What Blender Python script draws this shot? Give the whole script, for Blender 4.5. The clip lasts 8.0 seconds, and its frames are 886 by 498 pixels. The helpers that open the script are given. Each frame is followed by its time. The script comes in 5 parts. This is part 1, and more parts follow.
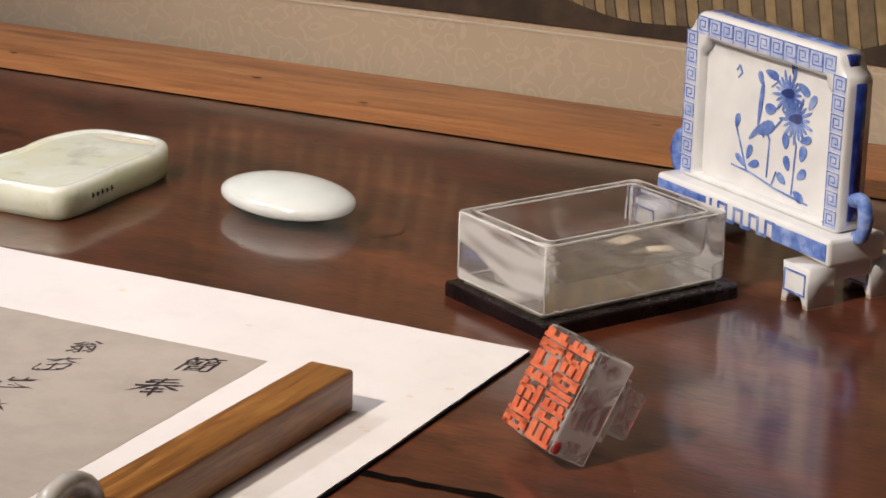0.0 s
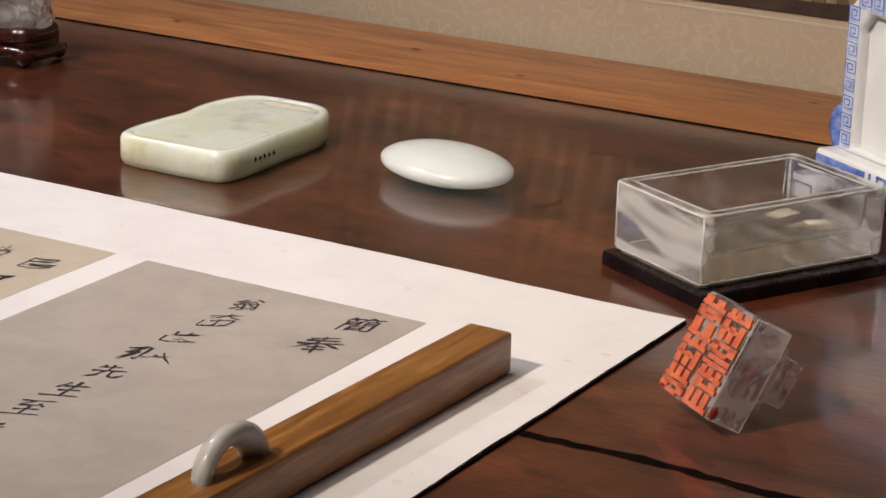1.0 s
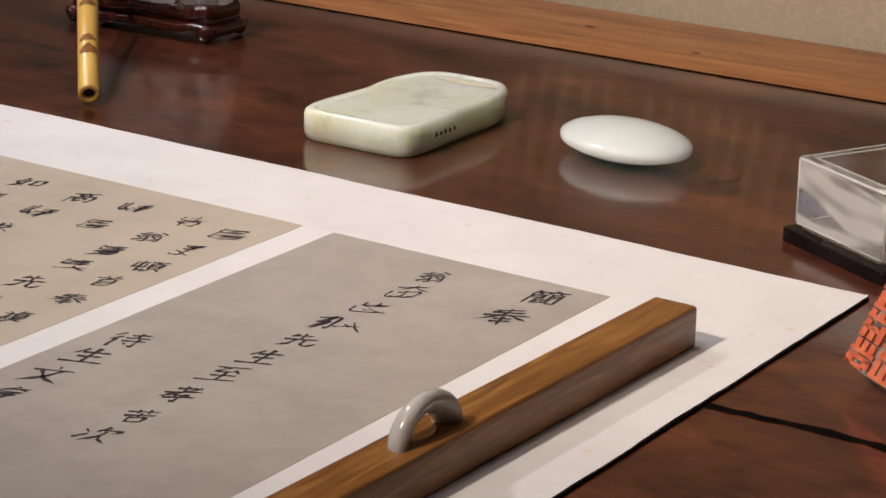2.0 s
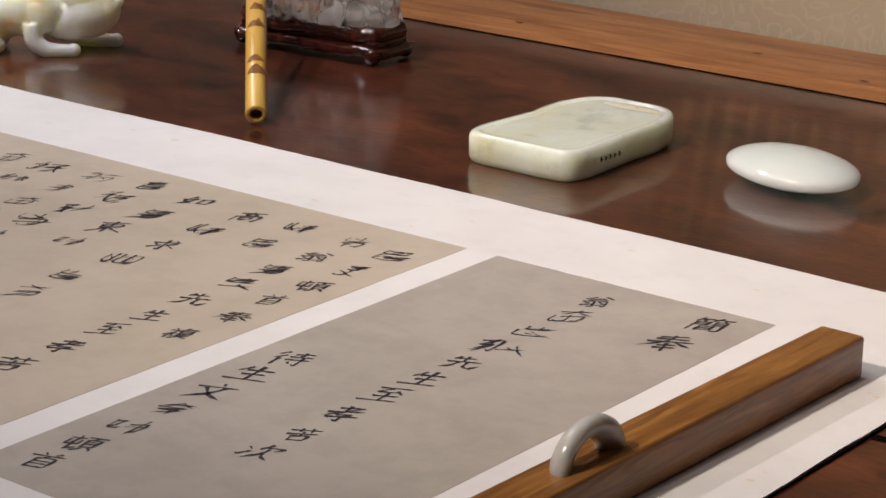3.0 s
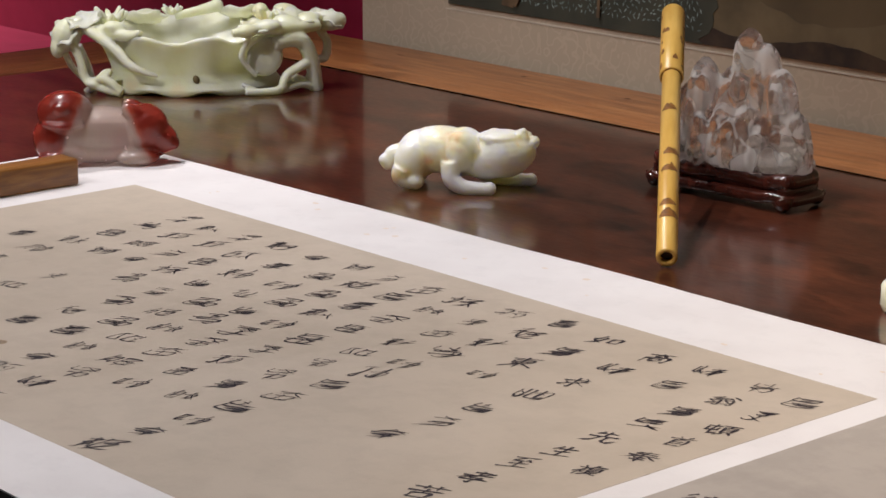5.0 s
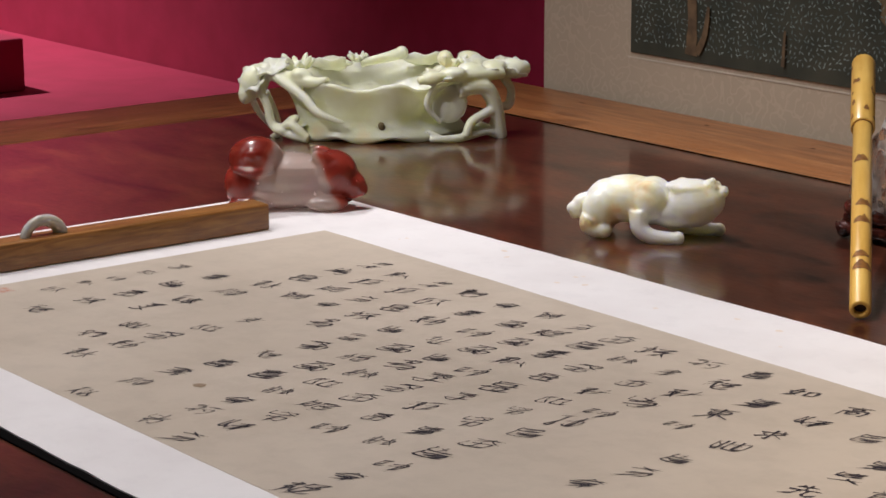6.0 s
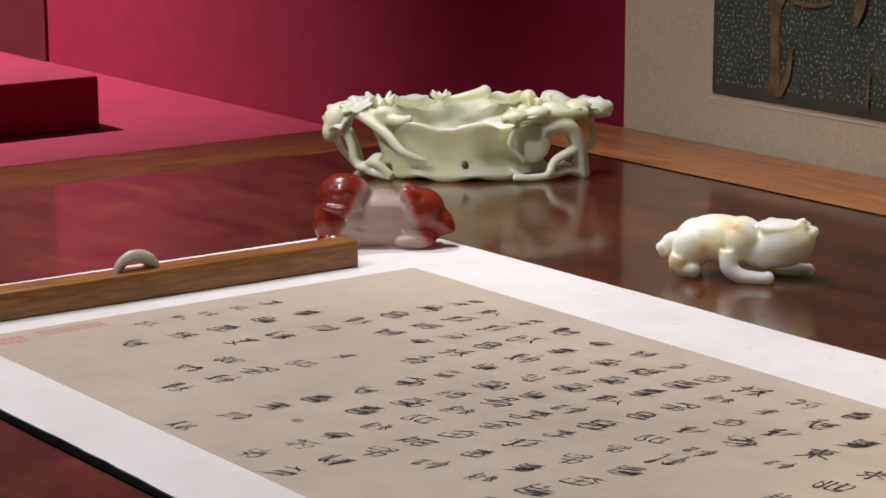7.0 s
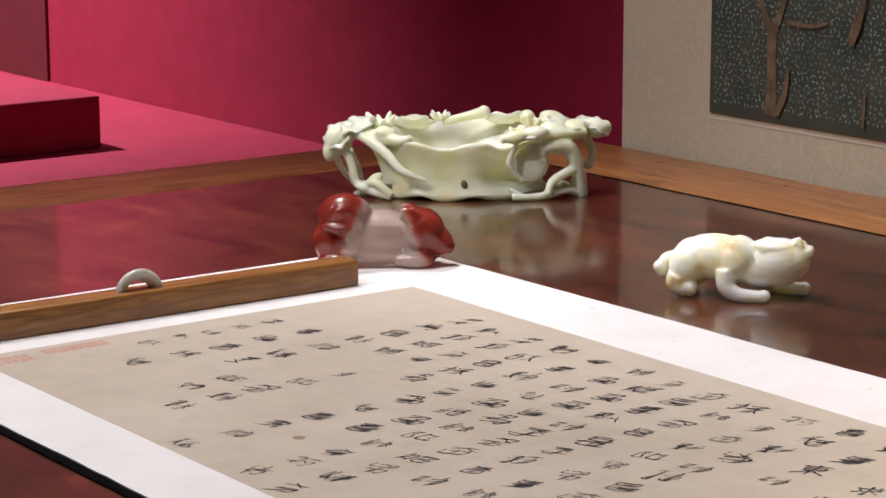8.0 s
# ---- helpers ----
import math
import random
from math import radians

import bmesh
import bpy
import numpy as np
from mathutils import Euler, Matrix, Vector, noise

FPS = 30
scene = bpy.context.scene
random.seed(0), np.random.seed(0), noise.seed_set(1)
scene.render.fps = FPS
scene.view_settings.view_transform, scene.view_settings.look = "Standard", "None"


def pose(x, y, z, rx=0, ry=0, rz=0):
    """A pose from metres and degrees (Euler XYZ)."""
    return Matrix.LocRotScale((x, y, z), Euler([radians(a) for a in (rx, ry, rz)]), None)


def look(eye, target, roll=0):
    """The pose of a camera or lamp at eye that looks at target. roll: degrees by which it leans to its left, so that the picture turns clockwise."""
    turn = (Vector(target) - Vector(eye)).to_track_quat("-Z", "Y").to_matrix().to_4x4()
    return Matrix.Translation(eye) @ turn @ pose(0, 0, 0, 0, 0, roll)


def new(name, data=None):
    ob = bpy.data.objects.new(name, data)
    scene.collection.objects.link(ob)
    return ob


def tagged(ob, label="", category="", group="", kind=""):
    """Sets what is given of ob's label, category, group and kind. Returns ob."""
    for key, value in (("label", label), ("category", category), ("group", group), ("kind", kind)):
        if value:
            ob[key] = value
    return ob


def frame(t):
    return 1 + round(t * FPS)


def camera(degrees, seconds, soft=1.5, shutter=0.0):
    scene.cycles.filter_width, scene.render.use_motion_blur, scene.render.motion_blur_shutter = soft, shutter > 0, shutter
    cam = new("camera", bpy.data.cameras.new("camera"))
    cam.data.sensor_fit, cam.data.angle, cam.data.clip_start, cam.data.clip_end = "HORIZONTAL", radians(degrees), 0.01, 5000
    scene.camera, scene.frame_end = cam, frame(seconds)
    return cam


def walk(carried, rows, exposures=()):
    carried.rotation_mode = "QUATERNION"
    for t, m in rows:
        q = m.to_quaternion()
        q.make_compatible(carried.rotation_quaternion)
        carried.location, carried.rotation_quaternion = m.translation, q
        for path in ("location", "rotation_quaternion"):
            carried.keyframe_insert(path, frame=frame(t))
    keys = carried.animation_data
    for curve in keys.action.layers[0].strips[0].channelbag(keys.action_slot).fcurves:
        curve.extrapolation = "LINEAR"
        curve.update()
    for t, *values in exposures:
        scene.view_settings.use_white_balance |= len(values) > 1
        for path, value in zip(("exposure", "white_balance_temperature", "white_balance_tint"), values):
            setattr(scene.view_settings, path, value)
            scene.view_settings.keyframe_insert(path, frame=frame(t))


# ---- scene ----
cam = camera(21.68, 8.0, soft=1.6)
walk(cam, [
    (0.0, look((0.4729, -0.5827, 0.2484), (0.0472, 0.2722, -0.0480), 1.43)),
    (0.5, look((0.4714, -0.5872, 0.2465), (0.0206, 0.2533, -0.0540), 1.63)),
    (1.0, look((0.4725, -0.5936, 0.2444), (-0.0058, 0.2304, -0.0593), 1.63)),
    (1.5, look((0.4714, -0.6014, 0.2435), (-0.0370, 0.2029, -0.0641), 1.49)),
    (1.7, look((0.4692, -0.6064, 0.2465), (-0.0475, 0.1911, -0.0650), 1.25)),
    (2.8, look((0.4677, -0.6107, 0.2443), (-0.1088, 0.1465, -0.0627), 0.65)),
    (3.0, look((0.4665, -0.6096, 0.2451), (-0.1214, 0.1399, -0.0592), 0.66)),
    (3.5, look((0.4639, -0.6106, 0.2439), (-0.1560, 0.1180, -0.0477), 0.46)),
    (4.0, look((0.4660, -0.6125, 0.2463), (-0.1911, 0.0897, -0.0279), 0.23)),
    (4.5, look((0.4705, -0.6189, 0.2485), (-0.2204, 0.0560, -0.0109), 0.19)),
    (5.0, look((0.4681, -0.6213, 0.2479), (-0.2544, 0.0246, 0.0012), 0.06)),
    (5.2, look((0.4676, -0.6253, 0.2499), (-0.2648, 0.0103, 0.0058), 0.16)),
    (6.3, look((0.4582, -0.6384, 0.2504), (-0.3203, -0.0514, 0.0279), -0.29)),
    (6.5, look((0.4564, -0.6427, 0.2505), (-0.3252, -0.0585, 0.0317), -0.17)),
    (7.0, look((0.4518, -0.6488, 0.2490), (-0.3348, -0.0684, 0.0385), -0.06)),
    (7.5, look((0.4555, -0.6520, 0.2503), (-0.3327, -0.0718, 0.0449), -0.14)),
    (8.0, look((0.4612, -0.6554, 0.2519), (-0.3268, -0.0740, 0.0491), -0.12)),
], exposures=((0.0, 0.15), (0.7, 0.06), (1.5, -0.08), (3.5, -0.10), (5.0, -0.03), (6.5, -0.02), (7.0, 0.08), (7.5, 0.2), (8.0, 0.31)))

# ---- light: key, second and red-end gallery spots; unseen fill spots and soft panel added ----
def spot(name, eye, target, watts, size, blend, radius, color):
    data = bpy.data.lights.new(name, "SPOT")
    data.energy, data.spot_size, data.spot_blend = watts, radians(size), blend
    data.shadow_soft_size, data.color = radius, color
    ob = new(name, data)
    ob.matrix_world = look(eye, target)
    return ob


WARM = (1.0, 0.965, 0.985)
WARMER = (1.0, 0.87, 0.75)
spot("key_spot", (-0.92, 0.0, 1.12), (-0.35, -0.07, 0.0), 30.0, 58, 0.9, 0.022, WARM)
spot("second_spot", (-0.42, -0.45, 1.30), (-0.35, -0.07, 0.0), 26, 46, 0.7, 0.03, WARM)
# Four added fills: mid table, faces towards the camera, right end.
spot("middle_fill_spot", (-0.56, -0.28, 1.35), (-0.30, 0.13, 0.02), 19, 21, 0.8, 0.022, WARM)
spot("front_fill_a", (-0.58, -1.00, 1.12), (-0.72, 0.16, 0.02), 40, 32, 0.9, 0.03, WARM)
spot("front_fill_b", (-0.20, -1.02, 1.05), (0.25, 0.31, 0.08), 88, 39, 0.9, 0.03, WARMER)
spot("right_fill_spot", (0.02, -0.50, 1.15), (0.37, 0.10, 0.0), 10, 32, 0.8, 0.03, WARMER)
spot("red_end_spot", (-2.15, 0.05, 1.15), (-2.15, 0.22, -0.11), 145, 86, 0.9, 0.03, WARM)
# Unseen soft panel, added as fill from above.
panel = bpy.data.lights.new("fill_panel", "AREA")
panel.shape, panel.size, panel.size_y, panel.energy, panel.color = "RECTANGLE", 1.6, 0.7, 2.6, WARM
new("fill_panel", panel).matrix_world = look((-0.2, -0.35, 1.55), (-0.2, -0.1, 0.0))

world = bpy.data.worlds.new("world")
scene.world = world
world.use_nodes = True
world.node_tree.nodes["Background"].inputs[0].default_value = (0.05, 0.045, 0.04, 1)
world.node_tree.nodes["Background"].inputs[1].default_value = 0.3


# ---- materials ----
def mat(name, colours, scale=60.0, rough=0.4, bump=0.0, bump_scale=300.0, metal=0.0, stretch=(1, 1, 1),
        transmission=0.0, ior=1.5, subsurface=0.0, radius=(0.004, 0.004, 0.003), coat=0.0, coat_rough=0.05,
        detail=6.0, rough_var=0.08, spread=(0.35, 0.65), distortion=0.0, specular=0.5, scatter=(1, 0.9, 0.7)):
    m = bpy.data.materials.new(name)
    m.use_nodes = True
    n, l = m.node_tree.nodes, m.node_tree.links
    b = n["Principled BSDF"]
    tc = n.new("ShaderNodeTexCoord")
    mp = n.new("ShaderNodeMapping")
    mp.inputs["Scale"].default_value = stretch
    l.new(tc.outputs["Object"], mp.inputs["Vector"])
    t = n.new("ShaderNodeTexNoise")
    t.inputs["Scale"].default_value, t.inputs["Detail"].default_value = scale, detail
    t.inputs["Distortion"].default_value = distortion
    l.new(mp.outputs[0], t.inputs["Vector"])
    r = n.new("ShaderNodeValToRGB")
    e = r.color_ramp.elements
    e[0].position, e[1].position = spread
    e[0].color, e[1].color = (*colours[0], 1), (*colours[-1], 1)
    for i, c in enumerate(colours[1:-1]):
        k = e.new(spread[0] + (spread[1] - spread[0]) * (i + 1) / (len(colours) - 1))
        k.color = (*c, 1)
    l.new(t.outputs["Fac"], r.inputs["Fac"])
    l.new(r.outputs["Color"], b.inputs["Base Color"])
    t2 = n.new("ShaderNodeTexNoise")
    t2.inputs["Scale"].default_value, t2.inputs["Detail"].default_value = bump_scale, 5.0
    l.new(mp.outputs[0], t2.inputs["Vector"])
    mr = n.new("ShaderNodeMapRange")
    mr.inputs["To Min"].default_value, mr.inputs["To Max"].default_value = max(0.0, rough - rough_var), rough + rough_var
    l.new(t2.outputs["Fac"], mr.inputs["Value"])
    l.new(mr.outputs[0], b.inputs["Roughness"])
    if bump:
        bp = n.new("ShaderNodeBump")
        bp.inputs["Strength"].default_value, bp.inputs["Distance"].default_value = 1.0, bump
        l.new(t2.outputs["Fac"], bp.inputs["Height"])
        l.new(bp.outputs[0], b.inputs["Normal"])
    b.inputs["Metallic"].default_value = metal
    b.inputs["Transmission Weight"].default_value = transmission
    b.inputs["IOR"].default_value = ior
    b.inputs["Subsurface Weight"].default_value = subsurface
    b.inputs["Subsurface Radius"].default_value = scatter
    b.inputs["Subsurface Scale"].default_value = radius[0]
    b.inputs["Coat Weight"].default_value, b.inputs["Coat Roughness"].default_value = coat, coat_rough
    b.inputs["Specular IOR Level"].default_value = specular
    return m


PANEL = mat("dark_varnished_wood", [(0.014, 0.005, 0.0035), (0.072, 0.020, 0.010), (0.112, 0.030, 0.014), (0.20, 0.058, 0.024)], 13, 0.30, 0.0001, 210,
            stretch=(1, 2.2, 1), coat=0.85, coat_rough=0.10, specular=0.35, spread=(0.25, 0.75), distortion=0.6, rough_var=0.05)
RAIL = mat("reddish_brown_wood", [(0.20, 0.070, 0.024), (0.35, 0.135, 0.045), (0.48, 0.21, 0.075)], 14, 0.36, 0.00025, 260,
           stretch=(1, 9, 9), spread=(0.25, 0.75), distortion=1.2)
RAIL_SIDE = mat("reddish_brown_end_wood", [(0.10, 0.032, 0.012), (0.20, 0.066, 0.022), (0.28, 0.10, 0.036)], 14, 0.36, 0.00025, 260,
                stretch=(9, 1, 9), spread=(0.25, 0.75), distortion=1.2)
JOINT = mat("dark_joint", [(0.002, 0.0015, 0.001), (0.006, 0.004, 0.003)], 200, 0.95, specular=0.05)
MOUNT = mat("white_mount_paper", [(0.735, 0.695, 0.685), (0.795, 0.76, 0.75)], 22, 0.75, 0.00006, 700, spread=(0.3, 0.6))
# Near-black that stands for the shadow under the mount.
MOUNTSHADE = mat("black_mount_shadow", [(0.002, 0.0018, 0.0018), (0.004, 0.003, 0.003)], 80, 0.95, specular=0.05)
LETTER = mat("tan_letter_paper", [(0.475, 0.395, 0.31), (0.55, 0.465, 0.375)], 16, 0.8, 0.00005, 900, spread=(0.25, 0.75))
LETTER_GREY = mat("greyish_letter_paper", [(0.37, 0.325, 0.285), (0.45, 0.395, 0.345)], 16, 0.8, 0.00005, 900, spread=(0.25, 0.75))
STAIN = mat("brown_spot", [(0.24, 0.165, 0.10), (0.32, 0.23, 0.15)], 400, 0.8)
INK = mat("black_ink", [(0.020, 0.013, 0.020), (0.058, 0.042, 0.050)], 500, 0.7, spread=(0.4, 0.8))
FOX = mat("foxing_stain", [(0.74, 0.62, 0.51), (0.77, 0.69, 0.62)], 300, 0.8)
SEALRED = mat("faded_red_seal_ink", [(0.50, 0.23, 0.16), (0.52, 0.34, 0.26)], 700, 0.8)
SEALPALE = mat("pale_pink_seal_ink", [(0.50, 0.33, 0.26), (0.52, 0.40, 0.33)], 300, 0.8)
WEIGHT = mat("golden_brown_wood", [(0.16, 0.060, 0.015), (0.30, 0.125, 0.030), (0.44, 0.21, 0.055)], 45, 0.36, 0.00012, 300,
             stretch=(6, 0.55, 6), spread=(0.25, 0.75), coat=0.08, coat_rough=0.25, distortion=1.5)
RINGJADE = mat("grey_white_jade", [(0.42, 0.41, 0.40), (0.55, 0.54, 0.52)], 120, 0.22, 0, subsurface=1.0, radius=(0.006,), coat=0.05)
JADE = mat("pale_green_jade", [(0.68, 0.66, 0.47), (0.68, 0.705, 0.59), (0.75, 0.775, 0.69)], 45, 0.20, 0.00003, 300, subsurface=1.0,
           radius=(0.013,), coat=0.05, spread=(0.3, 0.7), scatter=(1, 1, 0.9))
JADEWHITE = mat("bluish_white_jade", [(0.68, 0.74, 0.705), (0.75, 0.80, 0.765)], 40, 0.15, 0, subsurface=1.0, radius=(0.018,), coat=0.05, scatter=(1, 1, 1))
JADEBOWL = mat("yellow_green_jade", [(0.78, 0.66, 0.40), (0.75, 0.765, 0.54), (0.82, 0.84, 0.68)], 38, 0.34, 0.0005, 120, subsurface=0.8,
               radius=(0.006,), coat=0.08, spread=(0.26, 0.62), scatter=(1, 0.98, 0.75))
JADELION = mat("creamy_white_jade", [(0.88, 0.64, 0.36), (0.95, 0.88, 0.66), (0.97, 0.945, 0.84)], 42, 0.32, 0.0002, 400, subsurface=0.85,
               radius=(0.009,), coat=0.05, spread=(0.32, 0.50), scatter=(1, 0.95, 0.65))


def clear(name, share, veil_gleam=0.0, veil_gleam_scale=60.0, gleam_stretch=(1, 1, 1), gleam_ends=0.0, **options):
    """Crystal: a refracting body that lets a share of the light straight through; white patches paint its gleams, and
    real veils in VEIL.
    """
    m = mat(name, [(0.95, 0.94, 0.92), (1, 1, 1)], **options)
    n, l = m.node_tree.nodes, m.node_tree.links
    b, out = n["Principled BSDF"], n["Material Output"]
    mix, see = n.new("ShaderNodeMixShader"), n.new("ShaderNodeBsdfTransparent")
    see.inputs["Color"].default_value = (0.97, 0.965, 0.95, 1)
    mix.inputs["Fac"].default_value = share
    l.new(b.outputs[0], mix.inputs[1])
    l.new(see.outputs[0], mix.inputs[2])
    last = mix
    # Noise patches of diffuse white, painted for reflections as well as for veils.
    if veil_gleam:
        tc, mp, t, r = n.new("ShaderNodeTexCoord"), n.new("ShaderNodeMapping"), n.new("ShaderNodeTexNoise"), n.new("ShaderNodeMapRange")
        mp.inputs["Scale"].default_value = gleam_stretch
        t.inputs["Scale"].default_value, t.inputs["Detail"].default_value, t.inputs["Distortion"].default_value = veil_gleam_scale, 1.0, 1.2
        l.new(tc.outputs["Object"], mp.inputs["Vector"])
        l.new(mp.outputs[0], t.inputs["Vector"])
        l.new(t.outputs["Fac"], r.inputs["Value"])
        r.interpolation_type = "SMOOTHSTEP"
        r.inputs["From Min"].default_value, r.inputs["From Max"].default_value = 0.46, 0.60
        r.inputs["To Min"].default_value, r.inputs["To Max"].default_value = veil_gleam * 0.06, veil_gleam
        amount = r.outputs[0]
        # More of the painted white at both ends, for their bright reflections.
        if gleam_ends:
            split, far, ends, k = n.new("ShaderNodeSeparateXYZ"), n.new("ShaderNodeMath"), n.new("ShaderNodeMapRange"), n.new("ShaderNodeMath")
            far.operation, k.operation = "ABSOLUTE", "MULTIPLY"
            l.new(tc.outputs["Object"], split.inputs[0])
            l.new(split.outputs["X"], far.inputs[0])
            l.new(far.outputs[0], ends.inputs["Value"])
            ends.inputs["From Min"].default_value, ends.inputs["From Max"].default_value = gleam_ends * 0.9, gleam_ends
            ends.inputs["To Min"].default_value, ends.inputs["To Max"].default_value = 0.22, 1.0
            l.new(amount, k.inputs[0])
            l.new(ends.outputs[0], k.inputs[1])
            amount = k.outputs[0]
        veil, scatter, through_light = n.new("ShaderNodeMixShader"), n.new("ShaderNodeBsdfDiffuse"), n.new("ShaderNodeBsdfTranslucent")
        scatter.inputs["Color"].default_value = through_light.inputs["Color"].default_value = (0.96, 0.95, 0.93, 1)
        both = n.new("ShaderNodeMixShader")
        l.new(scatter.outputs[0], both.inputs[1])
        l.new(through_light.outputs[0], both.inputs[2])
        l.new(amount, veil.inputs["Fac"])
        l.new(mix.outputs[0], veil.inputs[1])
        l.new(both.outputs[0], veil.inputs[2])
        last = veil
    l.new(last.outputs[0], out.inputs["Surface"])
    return m


# Bright refractions of box and mountain are painted as white patches.
CRYSTAL = clear("clear_rock_crystal", 0.24, veil_gleam=0.72, veil_gleam_scale=38, gleam_stretch=(1, 0.45, 1.8), gleam_ends=0.0365, scale=60, rough=0.0, bump_scale=150, transmission=1.0, ior=1.50, rough_var=0.012)
CRYSTALROUGH = clear("carved_rock_crystal", 0.22, veil_gleam=0.50, veil_gleam_scale=80, scale=90, rough=0.0, bump_scale=70, transmission=1.0, ior=1.50, rough_var=0.012)
# Frosted white for painted edge highlights and for the chips.
GLINTCHIP = clear("crystal_glint_chip_white", 0.35, scale=200, rough=0.25, bump=0.0002, bump_scale=900, transmission=0.35, ior=1.45, rough_var=0.1)
TRAY = mat("black_lacquer", [(0.006, 0.004, 0.005), (0.014, 0.008, 0.009)], 60, 0.28, 0, coat=0.1, specular=0.25)
ORANGE = mat("orange_red_seal_paste", [(0.50, 0.085, 0.032), (0.64, 0.165, 0.07)], 400, 0.55, 0.0002, 900)
STANDWOOD = mat("dark_red_carved_wood", [(0.035, 0.008, 0.006), (0.085, 0.020, 0.012)], 120, 0.16, 0.0001, 300, coat=0.5)
BAMBOO = mat("yellow_bamboo", [(0.64, 0.36, 0.07), (0.80, 0.51, 0.13)], 90, 0.33, 0.00005, 500, stretch=(2, 2, 0.3), coat=0.2)
BAMBOOSPOT = mat("brown_bamboo_mottle", [(0.16, 0.065, 0.02), (0.30, 0.13, 0.03)], 400, 0.4)
HOLLOW = mat("dark_hollow", [(0.02, 0.008, 0.006), (0.04, 0.014, 0.010)], 300, 0.7)
PORCELAIN = mat("white_porcelain", [(0.72, 0.73, 0.74), (0.80, 0.81, 0.82)], 70, 0.10, 0.00004, 200, coat=0.6, coat_rough=0.03, subsurface=0.1, radius=(0.002,))
COBALT = mat("cobalt_blue_glaze", [(0.05, 0.10, 0.42), (0.14, 0.24, 0.60), (0.34, 0.44, 0.74)], 190, 0.10, 0, coat=0.6, coat_rough=0.03, spread=(0.3, 0.7))
COBALTDARK = mat("dark_cobalt_glaze", [(0.012, 0.022, 0.14), (0.03, 0.06, 0.28)], 200, 0.10, 0, coat=0.6, coat_rough=0.03)
CLAY = mat("unglazed_buff_clay", [(0.38, 0.28, 0.20), (0.50, 0.39, 0.29)], 300, 0.8, 0.0001, 800)
RED = mat("crimson_fabric", [(0.29, 0.006, 0.040), (0.34, 0.010, 0.052)], 30, 0.8, 0.0001, 1500)
ROOM = mat("grey_plaster", [(0.26, 0.24, 0.22), (0.32, 0.30, 0.28)], 3, 0.8, 0.001, 60)


def mottled(m, scale, dark, spread, stretch=(1, 1, 1)):
    """A second, finer scale of stains and wear over a material."""
    n, l = m.node_tree.nodes, m.node_tree.links
    b = n["Principled BSDF"]
    source = b.inputs["Base Color"].links[0].from_socket
    tc, mp, t = n.new("ShaderNodeTexCoord"), n.new("ShaderNodeMapping"), n.new("ShaderNodeTexNoise")
    mp.inputs["Scale"].default_value = stretch
    mp.inputs["Location"].default_value = (3.1, 1.7, 0.4)
    l.new(tc.outputs["Object"], mp.inputs["Vector"])
    l.new(mp.outputs[0], t.inputs["Vector"])
    t.inputs["Scale"].default_value, t.inputs["Detail"].default_value, t.inputs["Roughness"].default_value = scale, 9.0, 0.65
    r = n.new("ShaderNodeValToRGB")
    r.color_ramp.elements[0].position, r.color_ramp.elements[1].position = spread
    r.color_ramp.elements[0].color, r.color_ramp.elements[1].color = (dark, dark, dark, 1), (1, 1, 1, 1)
    l.new(t.outputs["Fac"], r.inputs["Fac"])
    mix = n.new("ShaderNodeMix")
    mix.data_type, mix.blend_type = "RGBA", "MULTIPLY"
    mix.inputs["Factor"].default_value = 1.0
    l.new(source, mix.inputs["A"])
    l.new(r.outputs["Color"], mix.inputs["B"])
    l.new(mix.outputs["Result"], b.inputs["Base Color"])


mottled(PANEL, 34, 0.52, (0.36, 0.50), (1, 1.6, 1))
mottled(PANEL, 160, 0.72, (0.40, 0.52), (0.5, 2.5, 1))
mottled(RAIL, 60, 0.76, (0.36, 0.50), (0.35, 3, 1))
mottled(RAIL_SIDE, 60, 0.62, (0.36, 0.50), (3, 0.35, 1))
mottled(WEIGHT, 90, 0.70, (0.38, 0.52), (2, 0.25, 2))
mottled(LETTER, 55, 0.93, (0.38, 0.55))
mottled(LETTER_GREY, 55, 0.91, (0.40, 0.56))
mottled(MOUNT, 70, 0.965, (0.36, 0.48))
mottled(STANDWOOD, 120, 0.5, (0.38, 0.55))
mottled(JADE, 55, 0.74, (0.30, 0.46))


# ---- builders ----
def thing(name, label, category, m=None, group=""):
    ob = new(name)
    ob.empty_display_size = 0.01
    ob.matrix_world = m or Matrix()
    return tagged(ob, label, category, group)


def part(name, bm, material, parent=None, label="", smooth=True, m=None):
    me = bpy.data.meshes.new(name)
    bm.normal_update()
    bm.to_mesh(me)
    bm.free()
    for p in me.polygons:
        p.use_smooth = smooth
    me.materials.append(material)
    ob = new(name, me)
    if parent:
        ob.parent = parent
    if m:
        ob.matrix_basis = m
    if label:
        ob["label"] = label
    return ob


def setting(name, bm, material, label, category, smooth=False):
    return tagged(part(name, bm, material, smooth=smooth), label, category, kind="structure")


def block(x0, x1, y0, y1, z0, z1, bevel=0.0, segments=2, bm=None):
    bm = bm or bmesh.new()
    r = bmesh.ops.create_cube(bm, size=1.0, matrix=Matrix.Translation(((x0 + x1) / 2, (y0 + y1) / 2, (z0 + z1) / 2))
                              @ Matrix.Diagonal((x1 - x0, y1 - y0, z1 - z0, 1)))
    if bevel:
        edges = list({e for v in r["verts"] for e in v.link_edges})
        bmesh.ops.bevel(bm, geom=edges, offset=bevel, segments=segments, profile=0.5, affect="EDGES")
    return bm


